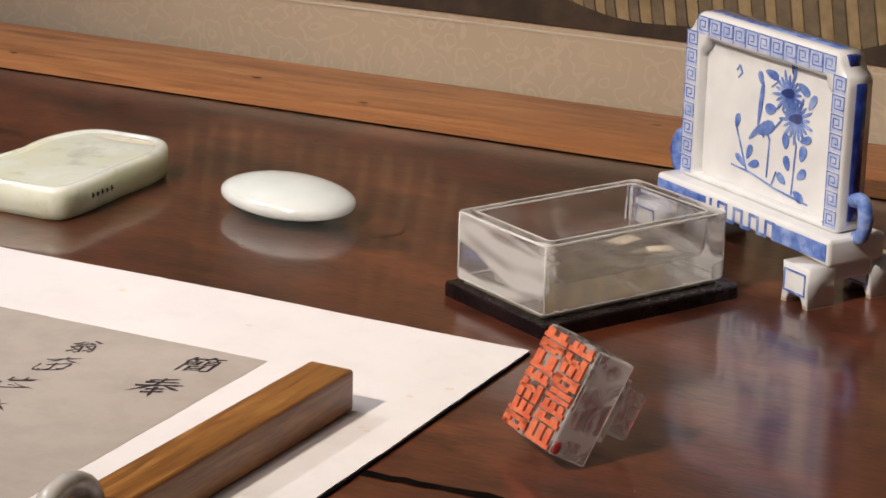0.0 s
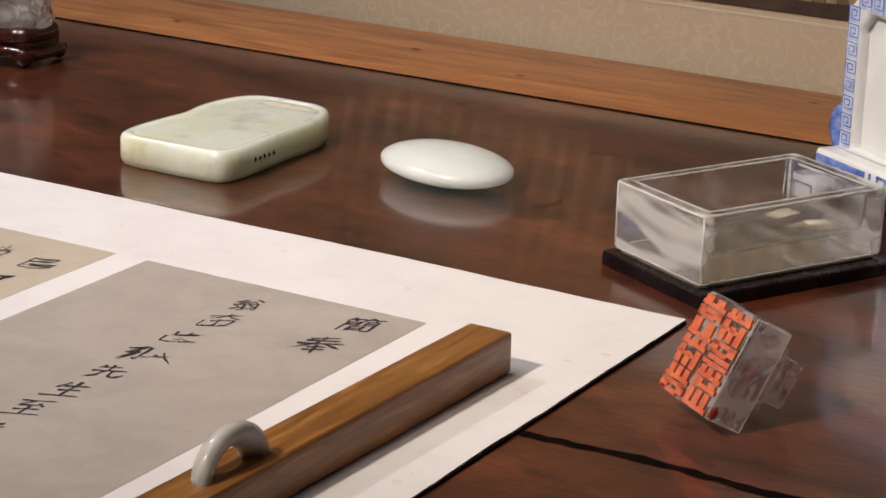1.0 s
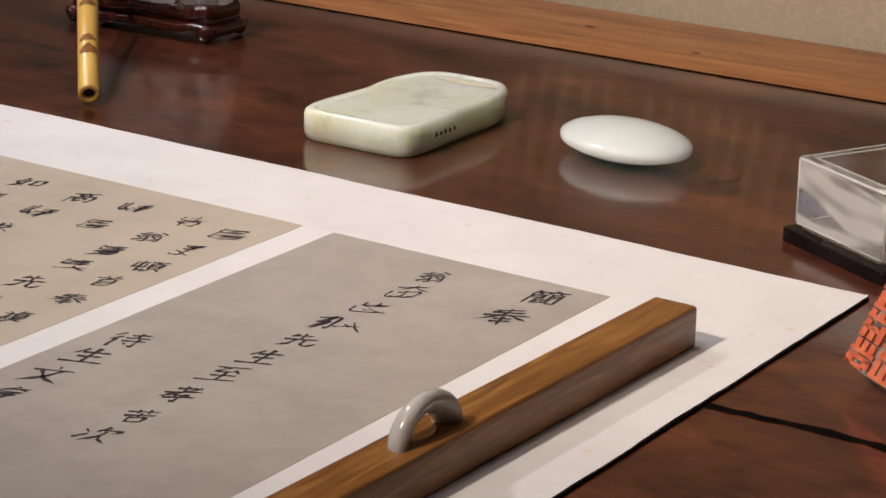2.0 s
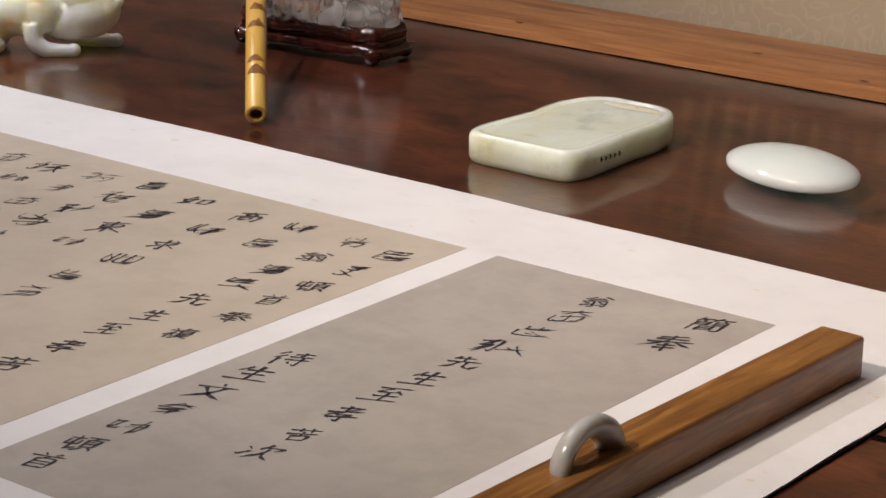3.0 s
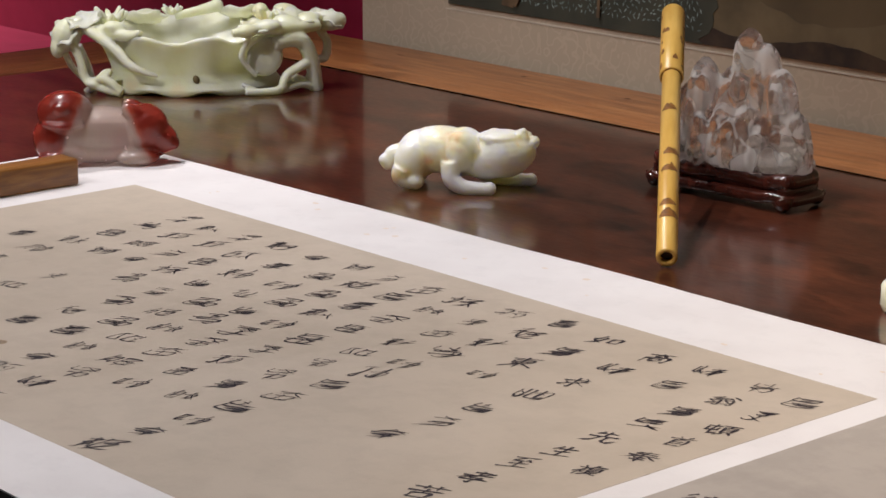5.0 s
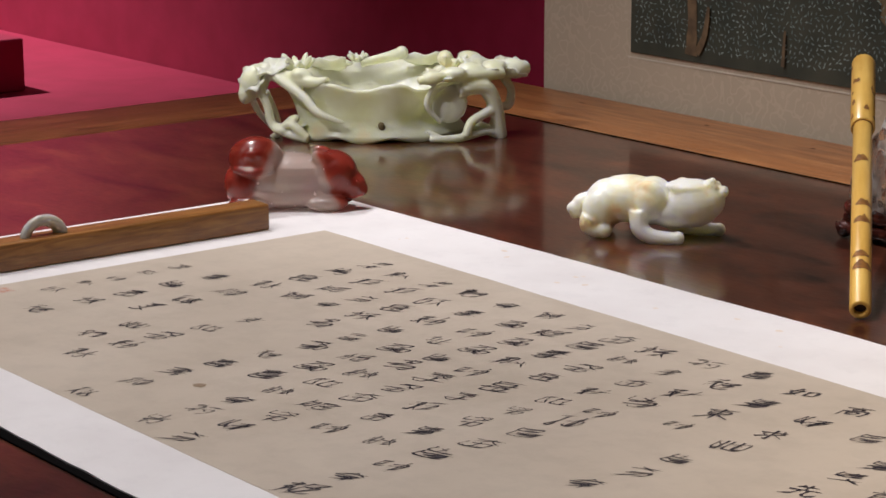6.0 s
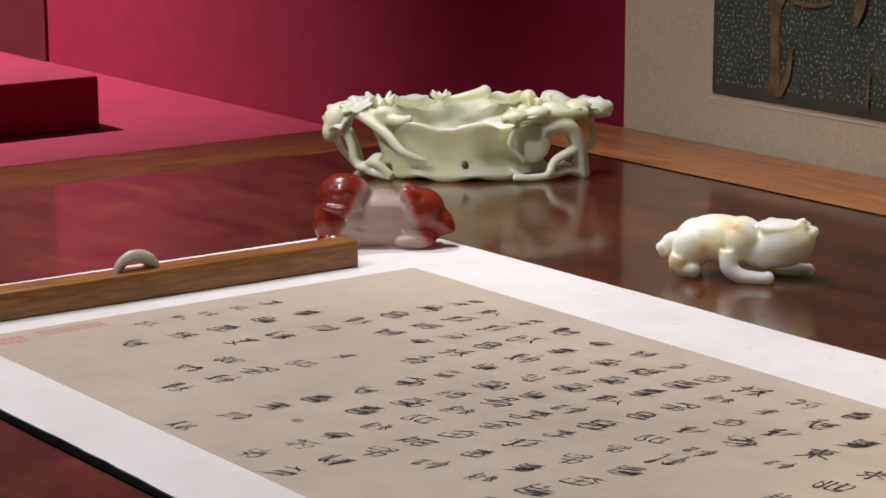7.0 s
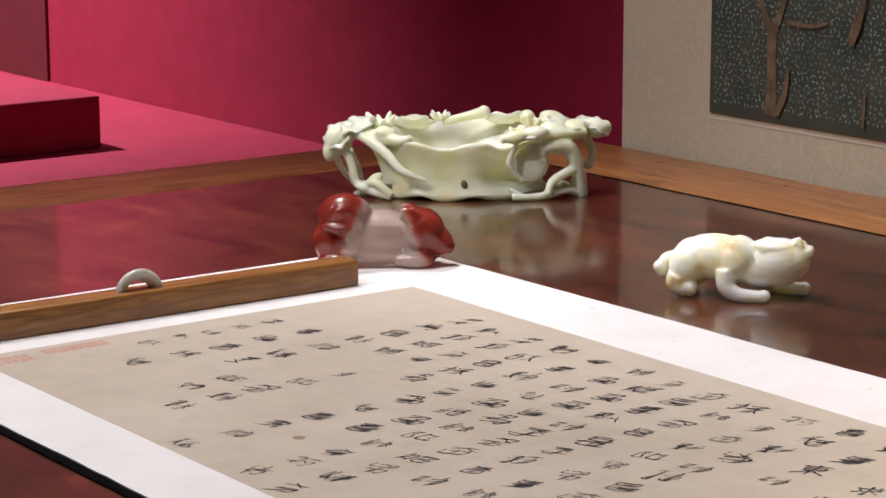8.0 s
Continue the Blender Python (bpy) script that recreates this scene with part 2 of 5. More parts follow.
def ball(bm, c, r, turn=None, u=20, v=12):
    m = Matrix.Translation(c) @ (turn or Matrix()) @ Matrix.Diagonal((*(r if hasattr(r, "__len__") else (r, r, r)), 1))
    bmesh.ops.create_uvsphere(bm, u_segments=u, v_segments=v, radius=1.0, matrix=m)


def tube(bm, points, radii, sides=10, flat=1.0, steps=6):
    """A smooth closed tube through the points; flat squeezes it along its second axis."""
    pts = [Vector(p) for p in points]
    path, rad = [], []
    for i in range(len(pts) - 1):
        p0, p1, p2, p3 = pts[max(i - 1, 0)], pts[i], pts[i + 1], pts[min(i + 2, len(pts) - 1)]
        for k in range(steps):
            s = k / steps
            path.append(0.5 * ((2 * p1) + (p2 - p0) * s + (2 * p0 - 5 * p1 + 4 * p2 - p3) * s * s + (3 * p1 - p0 - 3 * p2 + p3) * s ** 3))
            rad.append(radii[i] * (1 - s) + radii[i + 1] * s)
    path.append(pts[-1])
    rad.append(radii[-1])
    side = None
    rings = []
    for i, p in enumerate(path):
        d = (path[min(i + 1, len(path) - 1)] - path[max(i - 1, 0)]).normalized()
        if side is None:
            side = d.orthogonal().normalized()
        side = (side - d * side.dot(d)).normalized()
        other = d.cross(side)
        rings.append([bm.verts.new(p + rad[i] * (math.cos(2 * math.pi * k / sides) * side + flat * math.sin(2 * math.pi * k / sides) * other))
                      for k in range(sides)])
    for a, b in zip(rings, rings[1:]):
        for k in range(sides):
            bm.faces.new((a[k], a[(k + 1) % sides], b[(k + 1) % sides], b[k]))
    bm.faces.new(rings[0][::-1])
    bm.faces.new(rings[-1])
    return bm


def prism(outline, z0, z1, bevel=0.0, segments=2, bm=None):
    """An upright prism over an outline of (x, y)."""
    bm = bm or bmesh.new()
    low = [bm.verts.new((x, y, z0)) for x, y in outline]
    high = [bm.verts.new((x, y, z1)) for x, y in outline]
    n = len(outline)
    bm.faces.new(low[::-1])
    top = bm.faces.new(high)
    for k in range(n):
        bm.faces.new((low[k], low[(k + 1) % n], high[(k + 1) % n], high[k]))
    bmesh.ops.recalc_face_normals(bm, faces=bm.faces[:])
    if bevel:
        bmesh.ops.bevel(bm, geom=list({e for e in top.edges}), offset=bevel, segments=segments, profile=0.5, affect="EDGES")
    return bm


def fuse(ob, voxel, rounds=2):
    """One carved skin out of overlapping lumps."""
    r = ob.modifiers.new("remesh", "REMESH")
    r.mode, r.voxel_size, r.use_smooth_shade = "VOXEL", voxel, True
    s = ob.modifiers.new("smooth", "SMOOTH")
    s.factor, s.iterations = 0.6, rounds
    return ob


def rounded(w, d, r, n=6):
    """The outline of a rounded rectangle about the origin."""
    out = []
    for cx, cy, a in ((w / 2 - r, d / 2 - r, 0), (-w / 2 + r, d / 2 - r, 90), (-w / 2 + r, -d / 2 + r, 180), (w / 2 - r, -d / 2 + r, 270)):
        for k in range(n + 1):
            t = radians(a + 90 * k / n)
            out.append((cx + r * math.cos(t), cy + r * math.sin(t)))
    return out


# ---- the case: room shell, red end, table ----
ZT = -0.0014
setting("wall_north", block(-3.4, 2.2, 0.60, 0.70, -0.9, 2.3), RED, "crimson fabric-covered back wall of the display case", "wall")
setting("wall_west", block(-3.5, -3.4, -2.6, 0.70, -0.9, 2.3), RED, "crimson fabric-covered end wall of the display case", "wall")
# Unseen shell added round the case; its grey brightens what the crystal reflects.
setting("wall_east", block(2.2, 2.3, -2.6, 0.70, -0.9, 2.3), ROOM, "unseen grey wall added to close the room", "wall")
setting("wall_south", block(-3.5, 2.3, -2.7, -2.6, -0.9, 2.3), ROOM, "unseen grey wall added to close the room", "wall")
setting("ceiling", block(-3.5, 2.3, -2.7, 0.7, 2.3, 2.4), ROOM, "unseen grey ceiling added to close the room", "ceiling")
setting("floor", block(-3.5, 2.3, -2.7, 0.7, -1.0, -0.9), ROOM, "unseen grey floor added to close the room", "floor")
# Unlit stretch of the back wall, painted as a thin darker crimson sheet.
setting("wall_shade", block(-3.4, -2.03, 0.596, 0.60, -0.112, 2.3), mat("shaded_crimson_fabric", [(0.10, 0.002, 0.010), (0.13, 0.003, 0.014)], 30, 0.85, 0.0001, 1500), "thin sheet on the crimson back wall, shade put into its colour", "wall panel")
setting("platform", block(-3.4, -0.86, -0.9, 0.60, -0.9, -0.112, 0.002), RED, "crimson fabric-covered display platform beside the table", "platform")
plinth = part("plinth", block(-2.6, -1.55, -0.55, 0.411, -0.112, -0.060, 0.002), RED, smooth=False)
tagged(plinth, "low crimson fabric-covered plinth on the red platform", "plinth")

table = thing("table", "old dark varnished wooden table with a reddish-brown frame", "table")
X0, X1, Y0, Y1 = -0.766, 0.95, -0.42, 0.286
for y0, y1 in ((-0.0592, Y1 - 0.0008), (Y0 + 0.001, -0.0592)):
    part("plank", block(X0 + 0.001, X1, y0, y1, ZT - 0.018, ZT), PANEL, table, smooth=False)
part("underside", block(X0, X1, Y0, Y1, ZT - 0.03, ZT - 0.019), JOINT, table, smooth=False)
back_rail = part("back_rail", block(-0.842, 1.03, Y1, 0.372, ZT - 0.045, ZT + 0.0006, 0.0012), RAIL, table, "reddish-brown worn wooden back rail")
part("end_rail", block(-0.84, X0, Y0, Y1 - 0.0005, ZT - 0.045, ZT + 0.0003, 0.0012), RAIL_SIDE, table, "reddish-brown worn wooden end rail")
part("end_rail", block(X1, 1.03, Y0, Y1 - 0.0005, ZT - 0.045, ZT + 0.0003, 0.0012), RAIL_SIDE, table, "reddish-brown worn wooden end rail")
part("front_rail", block(-0.84, 1.03, Y0 - 0.085, Y0 - 0.0005, ZT - 0.045, ZT, 0.0012), RAIL, table, "reddish-brown worn wooden front rail")
for x in (-0.80, 0.99):
    for y in (-0.46, 0.325):
        part("leg", block(x - 0.03, x + 0.03, y - 0.03, y + 0.03, -0.9, ZT - 0.045, 0.004), RAIL, table)


# ---- mounted letters ----
def sheet(x0, x1, y0, y1, z0, z1, wave, seed, bow=0.0):
    rnd = random.Random(seed)
    n = 60
    out = []
    for a, b in (((x0, y0), (x1, y0)), ((x1, y0), (x1, y1)), ((x1, y1), (x0, y1)), ((x0, y1), (x0, y0))):
        for k in range(n):
            s = k / n
            w = wave * (noise.noise(Vector((s * 9, seed, a[0] * 5))) + 0.4 * rnd.uniform(-1, 1)) if k else 0
            x, y = a[0] + (b[0] - a[0]) * s, a[1] + (b[1] - a[1]) * s
            y += bow * math.sin(math.pi * s) if a[1] == b[1] == y1 else 0
            out.append((x, y + w) if a[1] == b[1] else (x + w * 0.4, y))
    return prism(out, z0, z1)


mount = thing("letter_mount", "long white paper mount with two old handwritten letters", "mount")
# Black sheet, wider at the front, paints the shadow gap below the paper.
part("shadow_sheet", sheet(-0.539, 0.1895, -0.2785, 0.0505, ZT + 0.0001, -0.0006, 0.0003, 3, 0.0035), MOUNTSHADE, mount, "thin black sheet painting the shadow under the mount's edge", smooth=False)
white = part("paper", sheet(-0.540, 0.189, -0.2745, 0.0512, -0.0006, 0.0, 0.0008, 5, 0.0035), MOUNT, mount, "white mount paper with faint foxing", smooth=False)

long_letter = thing("letter", "tan letter sheet covered in columns of black brush writing", "letter")
part("paper", sheet(-0.452, -0.0010, -0.2385, 0.0, 0.00004, 0.00010, 0.0003, 7), LETTER, long_letter, smooth=False)
short_letter = thing("letter", "greyish tan letter sheet with three columns of brush writing", "letter")
part("paper", sheet(0.0122, 0.1228, -0.2375, 0.0, 0.00004, 0.00010, 0.0003, 8), LETTER_GREY, short_letter, smooth=False)


# ---- writing: tapered brush strokes, and the characters that can be read ----
def ribbon(bm, points, w):
    """A brush stroke through the points, full at its start and thin at its end."""
    pts = [Vector((x, y, 0)) for x, y in points]
    path = []
    for i in range(len(pts) - 1):
        p0, p1, p2, p3 = pts[max(i - 1, 0)], pts[i], pts[i + 1], pts[min(i + 2, len(pts) - 1)]
        for k in range(5):
            s = k / 5
            bend = (0.5 * ((2 * p1) + (p2 - p0) * s + (2 * p0 - 5 * p1 + 4 * p2 - p3) * s * s + (3 * p1 - p0 - 3 * p2 + p3) * s ** 3))
            path.append(bend.lerp(p1.lerp(p2, s), 0.35))
    path.append(pts[-1])
    rows = []
    for i, p in enumerate(path):
        d = path[min(i + 1, len(path) - 1)] - path[max(i - 1, 0)]
        side = Vector((-d.y, d.x, 0)).normalized()
        s = i / (len(path) - 1)
        h = w * (0.35 + 0.65 * abs(math.cos(math.pi * s * (len(pts) - 1) * 0.8 + 0.3))) * (1 if s < 0.7 else 1.2 - 0.95 * (s - 0.7) / 0.3)
        rows.append((bm.verts.new(p + side * h), bm.verts.new(p - side * h)))
    for p, q in zip(rows, rows[1:]):
        bm.faces.new((p[0], p[1], q[1], q[0]))


SHAPES = (((-0.45, -0.06), (0.05, 0.02), (0.48, 0.08)), ((0.05, 0.5), (0.0, 0.0), (-0.05, -0.45)), ((0.08, 0.5), (0.05, -0.35), (-0.2, -0.42), (-0.28, -0.25)),
          ((-0.4, 0.3), (0.35, 0.42), (-0.3, 0.02), (0.32, 0.1), (-0.25, -0.45)), ((-0.3, 0.3), (0.34, 0.38), (0.24, -0.3), (0.05, -0.22)),
          ((-0.05, 0.25), (0.15, -0.1), (0.5, -0.45)), ((0.1, 0.35), (-0.1, -0.1), (-0.5, -0.45)), ((-0.1, 0.15), (0.12, 0.0)), ((-0.42, 0.36), (-0.2, 0.42), (0.4, 0.48)),
          ((-0.35, 0.4), (-0.38, -0.3), (0.1, -0.36), (0.42, -0.22)), ((-0.38, 0.1), (0.3, 0.22), (0.22, -0.28), (-0.1, -0.42)))


def brush_mark(seed):
    """A cluster of plain brush strokes, the size of one character."""
    rnd = random.Random(seed)
    bm = bmesh.new()
    if rnd.random() < 0.55:
        cells = ((-0.27, rnd.uniform(-0.08, 0.1), 0.42, rnd.uniform(0.8, 1.0)), (0.2, rnd.uniform(-0.1, 0.06), 0.60, rnd.uniform(0.8, 1.05)))
    else:
        cells = ((rnd.uniform(-0.08, 0.08), 0.26, 0.85, 0.45), (rnd.uniform(-0.08, 0.08), -0.22, 0.95, 0.55))
    for cx, cy, w, h in cells:
        for shape in rnd.sample(SHAPES, rnd.choice((3, 3, 4))):
            jx, jy, g = rnd.uniform(-0.1, 0.1), rnd.uniform(-0.1, 0.1), rnd.uniform(0.75, 1.1)
            ribbon(bm, [(cx + w * (g * x + jx) - 0.14 * (cy + h * y), cy + h * (g * y + jy) + 0.38 * (cx + x * w)) for x, y in shape], rnd.uniform(0.019, 0.042))
    me = bpy.data.meshes.new("character")
    bm.to_mesh(me)
    bm.free()
    me.materials.append(INK)
    return me


def letter_mark(text):
    """One readable character, set a little unevenly like brush writing."""
    curve = bpy.data.curves.new("character", "FONT")
    curve.body, curve.align_x, curve.offset, curve.resolution_u = text, "CENTER", 0.0, 2
    ob = new("character", curve)
    bpy.context.view_layer.update()
    me = bpy.data.meshes.new_from_object(ob.evaluated_get(bpy.context.evaluated_depsgraph_get()))
    bpy.data.objects.remove(ob)
    for v in me.vertices:
        x, y = v.co.x, v.co.y - 0.38
        n = noise.noise_vector(Vector((x * 2.2, y * 2.2, ord(text) * 0.37))) + 0.45 * noise.noise_vector(Vector((x * 6, y * 6, ord(text) * 0.61)))
        v.co = Vector((x * 0.82 + 0.07 * n.x - 0.14 * y, y * 0.90 + 0.07 * n.y + 0.38 * x, 0))
    me.materials.clear()
    me.materials.append(INK)
    return me


# strokes of the plainer characters, each a run of "x,y" in hundredths of the character's size
STROKES = {
    "先": "-20,45 -30,25|-25,30 25,34|0,50 0,5|-42,2 45,8|-10,0 -20,-30 -45,-45|10,2 12,-35 30,-42 48,-25",
    "生": "-20,42 -38,10|-25,22 30,28|-20,-5 25,-1|0,50 0,-40|-45,-42 48,-36",
    "至": "-35,40 38,45|0,40 -25,12 25,16|12,28 30,10|-25,-12 28,-8|0,10 0,-40|-45,-42 45,-37",
    "孝": "-20,34 25,38|0,50 0,15|-42,12 42,18|35,42 -10,5 -45,-15|-15,-5 22,-2 2,-18|2,-18 2,-42 -12,-38|-35,-22 40,-17",
    "苦": "-42,30 42,35|-15,45 -15,20|15,48 15,20|-40,2 42,7|0,20 0,-12|-22,-12 -20,-42|-22,-12 25,-10 22,-42|-20,-40 22,-38",
    "次": "-40,25 -28,12|-45,-30 -20,0|5,48 -12,15|0,30 42,34 30,15|12,20 5,-15 -20,-45|10,-5 25,-30 48,-44",
    "待": "-25,48 -42,28|-22,25 -45,0|-32,8 -32,-45|-5,32 40,36|15,48 15,15|-12,13 48,18|-10,-8 45,-4|28,10 28,-40 15,-35|2,-20 12,-30",
    "文": "0,50 5,36|-42,25 42,30|20,25 0,-15 -42,-45|-20,20 10,-20 48,-44",
    "首": "-20,48 -10,36|20,50 8,36|-42,30 42,34|0,30 -10,15|-22,14 -22,-45|-22,14 25,17 24,-45|-20,-5 22,-3|-20,-22 22,-20|-20,-42 22,-40",
    "奉": "-25,38 28,42|-32,24 32,28|-45,8 45,13|0,50 -10,10 -48,-20|5,10 25,-5 48,-15|-18,-12 20,-9|-22,-26 22,-23|0,0 0,-48",
    "高": "0,50 3,40|-42,36 42,40|-15,26 18,28 15,12|-15,26 -13,12 15,12|-35,2 -35,-45|-35,2 38,5 36,-42 25,-38|-15,-10 18,-8 15,-28|-15,-10 -13,-28 15,-27",
    "求": "-42,20 42,25|0,48 0,-45 -12,-38|-30,5 -20,-5|-42,-30 -5,-5|35,10 5,-5|5,-2 45,-40|20,42 30,34",
    "如": "-20,45 -32,0 -5,-30|-8,25 -20,-15 -45,-40|-48,10 0,16|12,20 14,-25|12,20 42,24 40,-25|14,-22 40,-20",
    "東": "-40,34 40,38|-25,22 -22,-5|-25,22 28,25 24,-2|-22,9 24,12|-22,-5 24,-2|0,50 0,-48|-5,-8 -45,-40|5,-8 46,-38",
}


def stroke_mark(strokes, seed):
    """A readable character drawn with the brush, stroke by stroke."""
    rnd = random.Random(seed)
    bm = bmesh.new()
    for run in strokes.split("|"):
        points = [[float(v) / 100 + rnd.uniform(-0.025, 0.025) for v in p.split(",")] for p in run.split()]
        ribbon(bm, [(0.90 * x - 0.14 * y, 0.95 * y + 0.38 * x) for x, y in points], rnd.uniform(0.032, 0.060))
    me = bpy.data.meshes.new("character")
    bm.to_mesh(me)
    bm.free()
    me.materials.append(INK)
    return me


MARKS = [brush_mark(100 + k) for k in range(60)]
READ = {c: letter_mark(c) for c in "簡頓翁複"}
READ.update({c: stroke_mark(runs, 300 + k) for k, (c, runs) in enumerate(STROKES.items())})
pen = random.Random(12)


def write(letter, me, x, y, size):
    ob = new("character", me)
    ob.parent = letter
    ob.matrix_basis = pose(x, y, 0.00025, 0, 0, pen.uniform(-7, 7)) @ Matrix.Diagonal((size * pen.uniform(0.86, 1.06), size * pen.uniform(0.88, 1.02), 1, 1))


def column(letter, x, y, pitch, signs, size):
    """signs: readable characters; a dot stands for one that cannot be read."""
    for k, c in enumerate(signs):
        if c != " ":
            write(letter, READ[c] if c in READ else pen.choice(MARKS), x + pen.uniform(-0.0012, 0.0012), y - k * pitch + pen.uniform(-0.0012, 0.0012),
                  size * pen.uniform(0.85, 1.12))


column(short_letter, 0.1065, -0.014, 0.0235, "簡奉", 0.0168)
column(short_letter, 0.0675, -0.018, 0.0182, "翁...先生至孝苦次", 0.0142)
column(short_letter, 0.0260, -0.122, 0.0170, "待生文..頓首", 0.0138)
for x, y, pitch, signs in ((-0.0145, -0.024, 0.0204, "..頓首奉複"), (-0.0350, -0.021, 0.0197, ".翁..先生至孝苦次."), (-0.0600, -0.021, 0.0215, "風形"),
                           (-0.0850, -0.022, 0.0217, "高誼求逐..."), (-0.1130, -0.020, 0.0212, "如.東."), (-0.1400, -0.017, 0.0192, "." * 12),
                           (-0.1630, -0.021, 0.0195, "." * 9), (-0.1880, -0.023, 0.0198, "." * 9), (-0.2120, -0.022, 0.0187, "." * 12),
                           (-0.2360, -0.021, 0.0187, "." * 12), (-0.2570, -0.022, 0.0200, "." * 8), (-0.2815, -0.023, 0.0206, "." * 11),
                           (-0.3080, -0.023, 0.0198, "." * 5), (-0.3310, -0.024, 0.0200, ".... ....."), (-0.3530, -0.026, 0.0200, "....   .."),
                           (-0.3770, -0.024, 0.0202, "......."), (-0.4030, -0.093, 0.0226, ".....")):
    column(long_letter, x, y, pitch, signs, 0.0136)
column(long_letter, -0.4300, -0.096, 0.0165, ".....", 0.0085)


def stain(parent, x, y, rx, ry, seed, material, name="stain", z=0.00012):
    rnd = random.Random(seed)
    bm = bmesh.new()
    bm.faces.new([bm.verts.new((x + rx * rnd.uniform(0.75, 1.1) * math.cos(k * math.pi / 7), y + ry * rnd.uniform(0.75, 1.1) * math.sin(k * math.pi / 7), z))
                  for k in range(14)])
    return part(name, bm, material, parent)


stain(long_letter, -0.2620, -0.1908, 0.0032, 0.0026, 4, STAIN, z=0.0002)
spots = random.Random(31)
for k in range(26):
    x = spots.uniform(-0.42, 0.185)
    on_edge = spots.random() < 0.65
    y = spots.uniform(0.006, 0.044) if on_edge else spots.uniform(-0.26, -0.05)
    if not on_edge:
        x, y = spots.uniform(0.172, 0.187), spots.uniform(-0.14, 0.03)
    r = spots.uniform(0.0006, 0.0018)
    stain(mount, x, y, r, r * spots.uniform(0.6, 1.0), 50 + k, FOX)


def red_stamp(letter, x, y, w, h, seed):
    """A worn seal print, only its broken bars left."""
    rnd = random.Random(seed)
    bm = bmesh.new()
    wash = bmesh.new()
    wash.faces.new([wash.verts.new((x + u * w * 0.52, y + v * h * 0.52, 0.00016)) for u, v in ((-1, -1), (1, -0.97), (0.98, 1), (-1, 0.98))])
    part("seal_ground", wash, SEALPALE, letter, "pale pink ground of a worn seal print", smooth=False)
    n = max(3, int(h / 0.0032))
    for k in range(n):
        for j in (-1, 1):
            yy = y - h / 2 + (k + 0.5) * h / n
            a = x + (0.02 if j > 0 else -0.48) * w
            ribbon(bm, [(a, yy), (a + w * 0.2, yy + rnd.uniform(-0.0006, 0.0006)), (a + w * rnd.uniform(0.34, 0.48), yy)], 0.0013)
    for v in bm.verts:
        v.co.z = 0.0002
    part("seal_print", bm, SEALRED, letter, "faded red seal print")


red_stamp(long_letter, -0.0135, -0.2165, 0.0075, 0.0180, 1)
red_stamp(long_letter, -0.4380, -0.2255, 0.012, 0.018, 2)
red_stamp(long_letter, -0.4420, -0.1930, 0.009, 0.032, 3)


# ---- paperweights with ring handles ----
def paperweight(x, y_far, turn, ring, size, name_label):
    w = thing("paperweight", name_label, "paperweight", pose(x, y_far, 0.0, 0, 0, turn), "paperweights on the mount")
    bar = part("bar", block(-0.0075, 0.0075, -0.270, 0.0, 0.0002, 0.0132, 0.0011, 3), WEIGHT, w)
    bm = bmesh.new()
    pts = [(0, -ring - 0.0110 * size * math.cos(a), 0.0118 + 0.0098 * size * math.sin(a)) for a in [math.pi * k / 10 for k in range(11)]]
    tube(bm, pts, [0.0028 * size] * 11, sides=14, flat=1.5, steps=3)
    part("handle", bm, RINGJADE, w, "grey-white jade half-ring handle")
    for s in (-1, 1):
        part("socket", prism([(0.0036 * math.cos(a), -ring + s * 0.0110 * size + 0.0036 * math.sin(a)) for a in [2 * math.pi * k / 16 for k in range(16)]],
                             0.0126, 0.01295), HOLLOW, bar)
    return w


paperweight(0.1590, -0.0235, -1.3, 0.1300, 1.0, "golden-brown wooden paperweight bar with a grey jade ring handle")
paperweight(-0.4770, -0.0205, -0.6, 0.1200, 0.84, "golden-brown wooden paperweight bar with a white jade ring handle")


# ---- pale jade inkstone ----
stone = thing("inkstone", "pale green jade inkstone with a sunken grinding face", "inkstone", pose(-0.0480, 0.1345, ZT, 0, 0, 0))


def stone_outline(inset):
    w, d, out = 0.0275 - inset, 0.0435 - inset, []
    for k in range(72):
        a = 2 * math.pi * k / 72
        c, s = math.cos(a), math.sin(a)
        e = 0.24 if s < 0 else 0.50
        x, y = w * math.copysign(abs(c) ** e, c), d * math.copysign(abs(s) ** (0.24 if s < 0 else 0.62), s)
        x *= 1.0 - 0.05 * max(0, y / d)
        x -= math.copysign((0.0030 if c < 0 else 0.0014) * math.exp(-((y + 0.004) / 0.013) ** 2), c) * abs(c) ** 0.2
        out.append((x, y))
    return out


bm = bmesh.new()
levels = [(0.0022, 0.0), (0.0006, 0.0009), (0.0, 0.003), (0.0, 0.0108), (0.0005, 0.0122), (0.0014, 0.0129), (0.0032, 0.0130), (0.0037, 0.0127), (0.0041, 0.0120), (0.0046, 0.0121), (0.0070, 0.0123)]
rings = [[bm.verts.new((x, y, z)) for x, y in stone_outline(i)] for i, z in levels]
for a, b in zip(rings, rings[1:]):
    for k in range(72):
        bm.faces.new((a[k], a[(k + 1) % 72], b[(k + 1) % 72], b[k]))
bm.faces.new(rings[0][::-1])
bm.faces.new(rings[-1])
part("body", bm, JADE, stone)
bm = bmesh.new()
ball(bm, (0.003, 0.0335, 0.0122), (0.0150, 0.0030, 0.0004))
part("well", bm, mat("honey_jade_rind", [(0.76, 0.66, 0.42), (0.80, 0.74, 0.56)], 160, 0.3, subsurface=0.4), stone, "honey-coloured rind in the water well")
bm = bmesh.new()
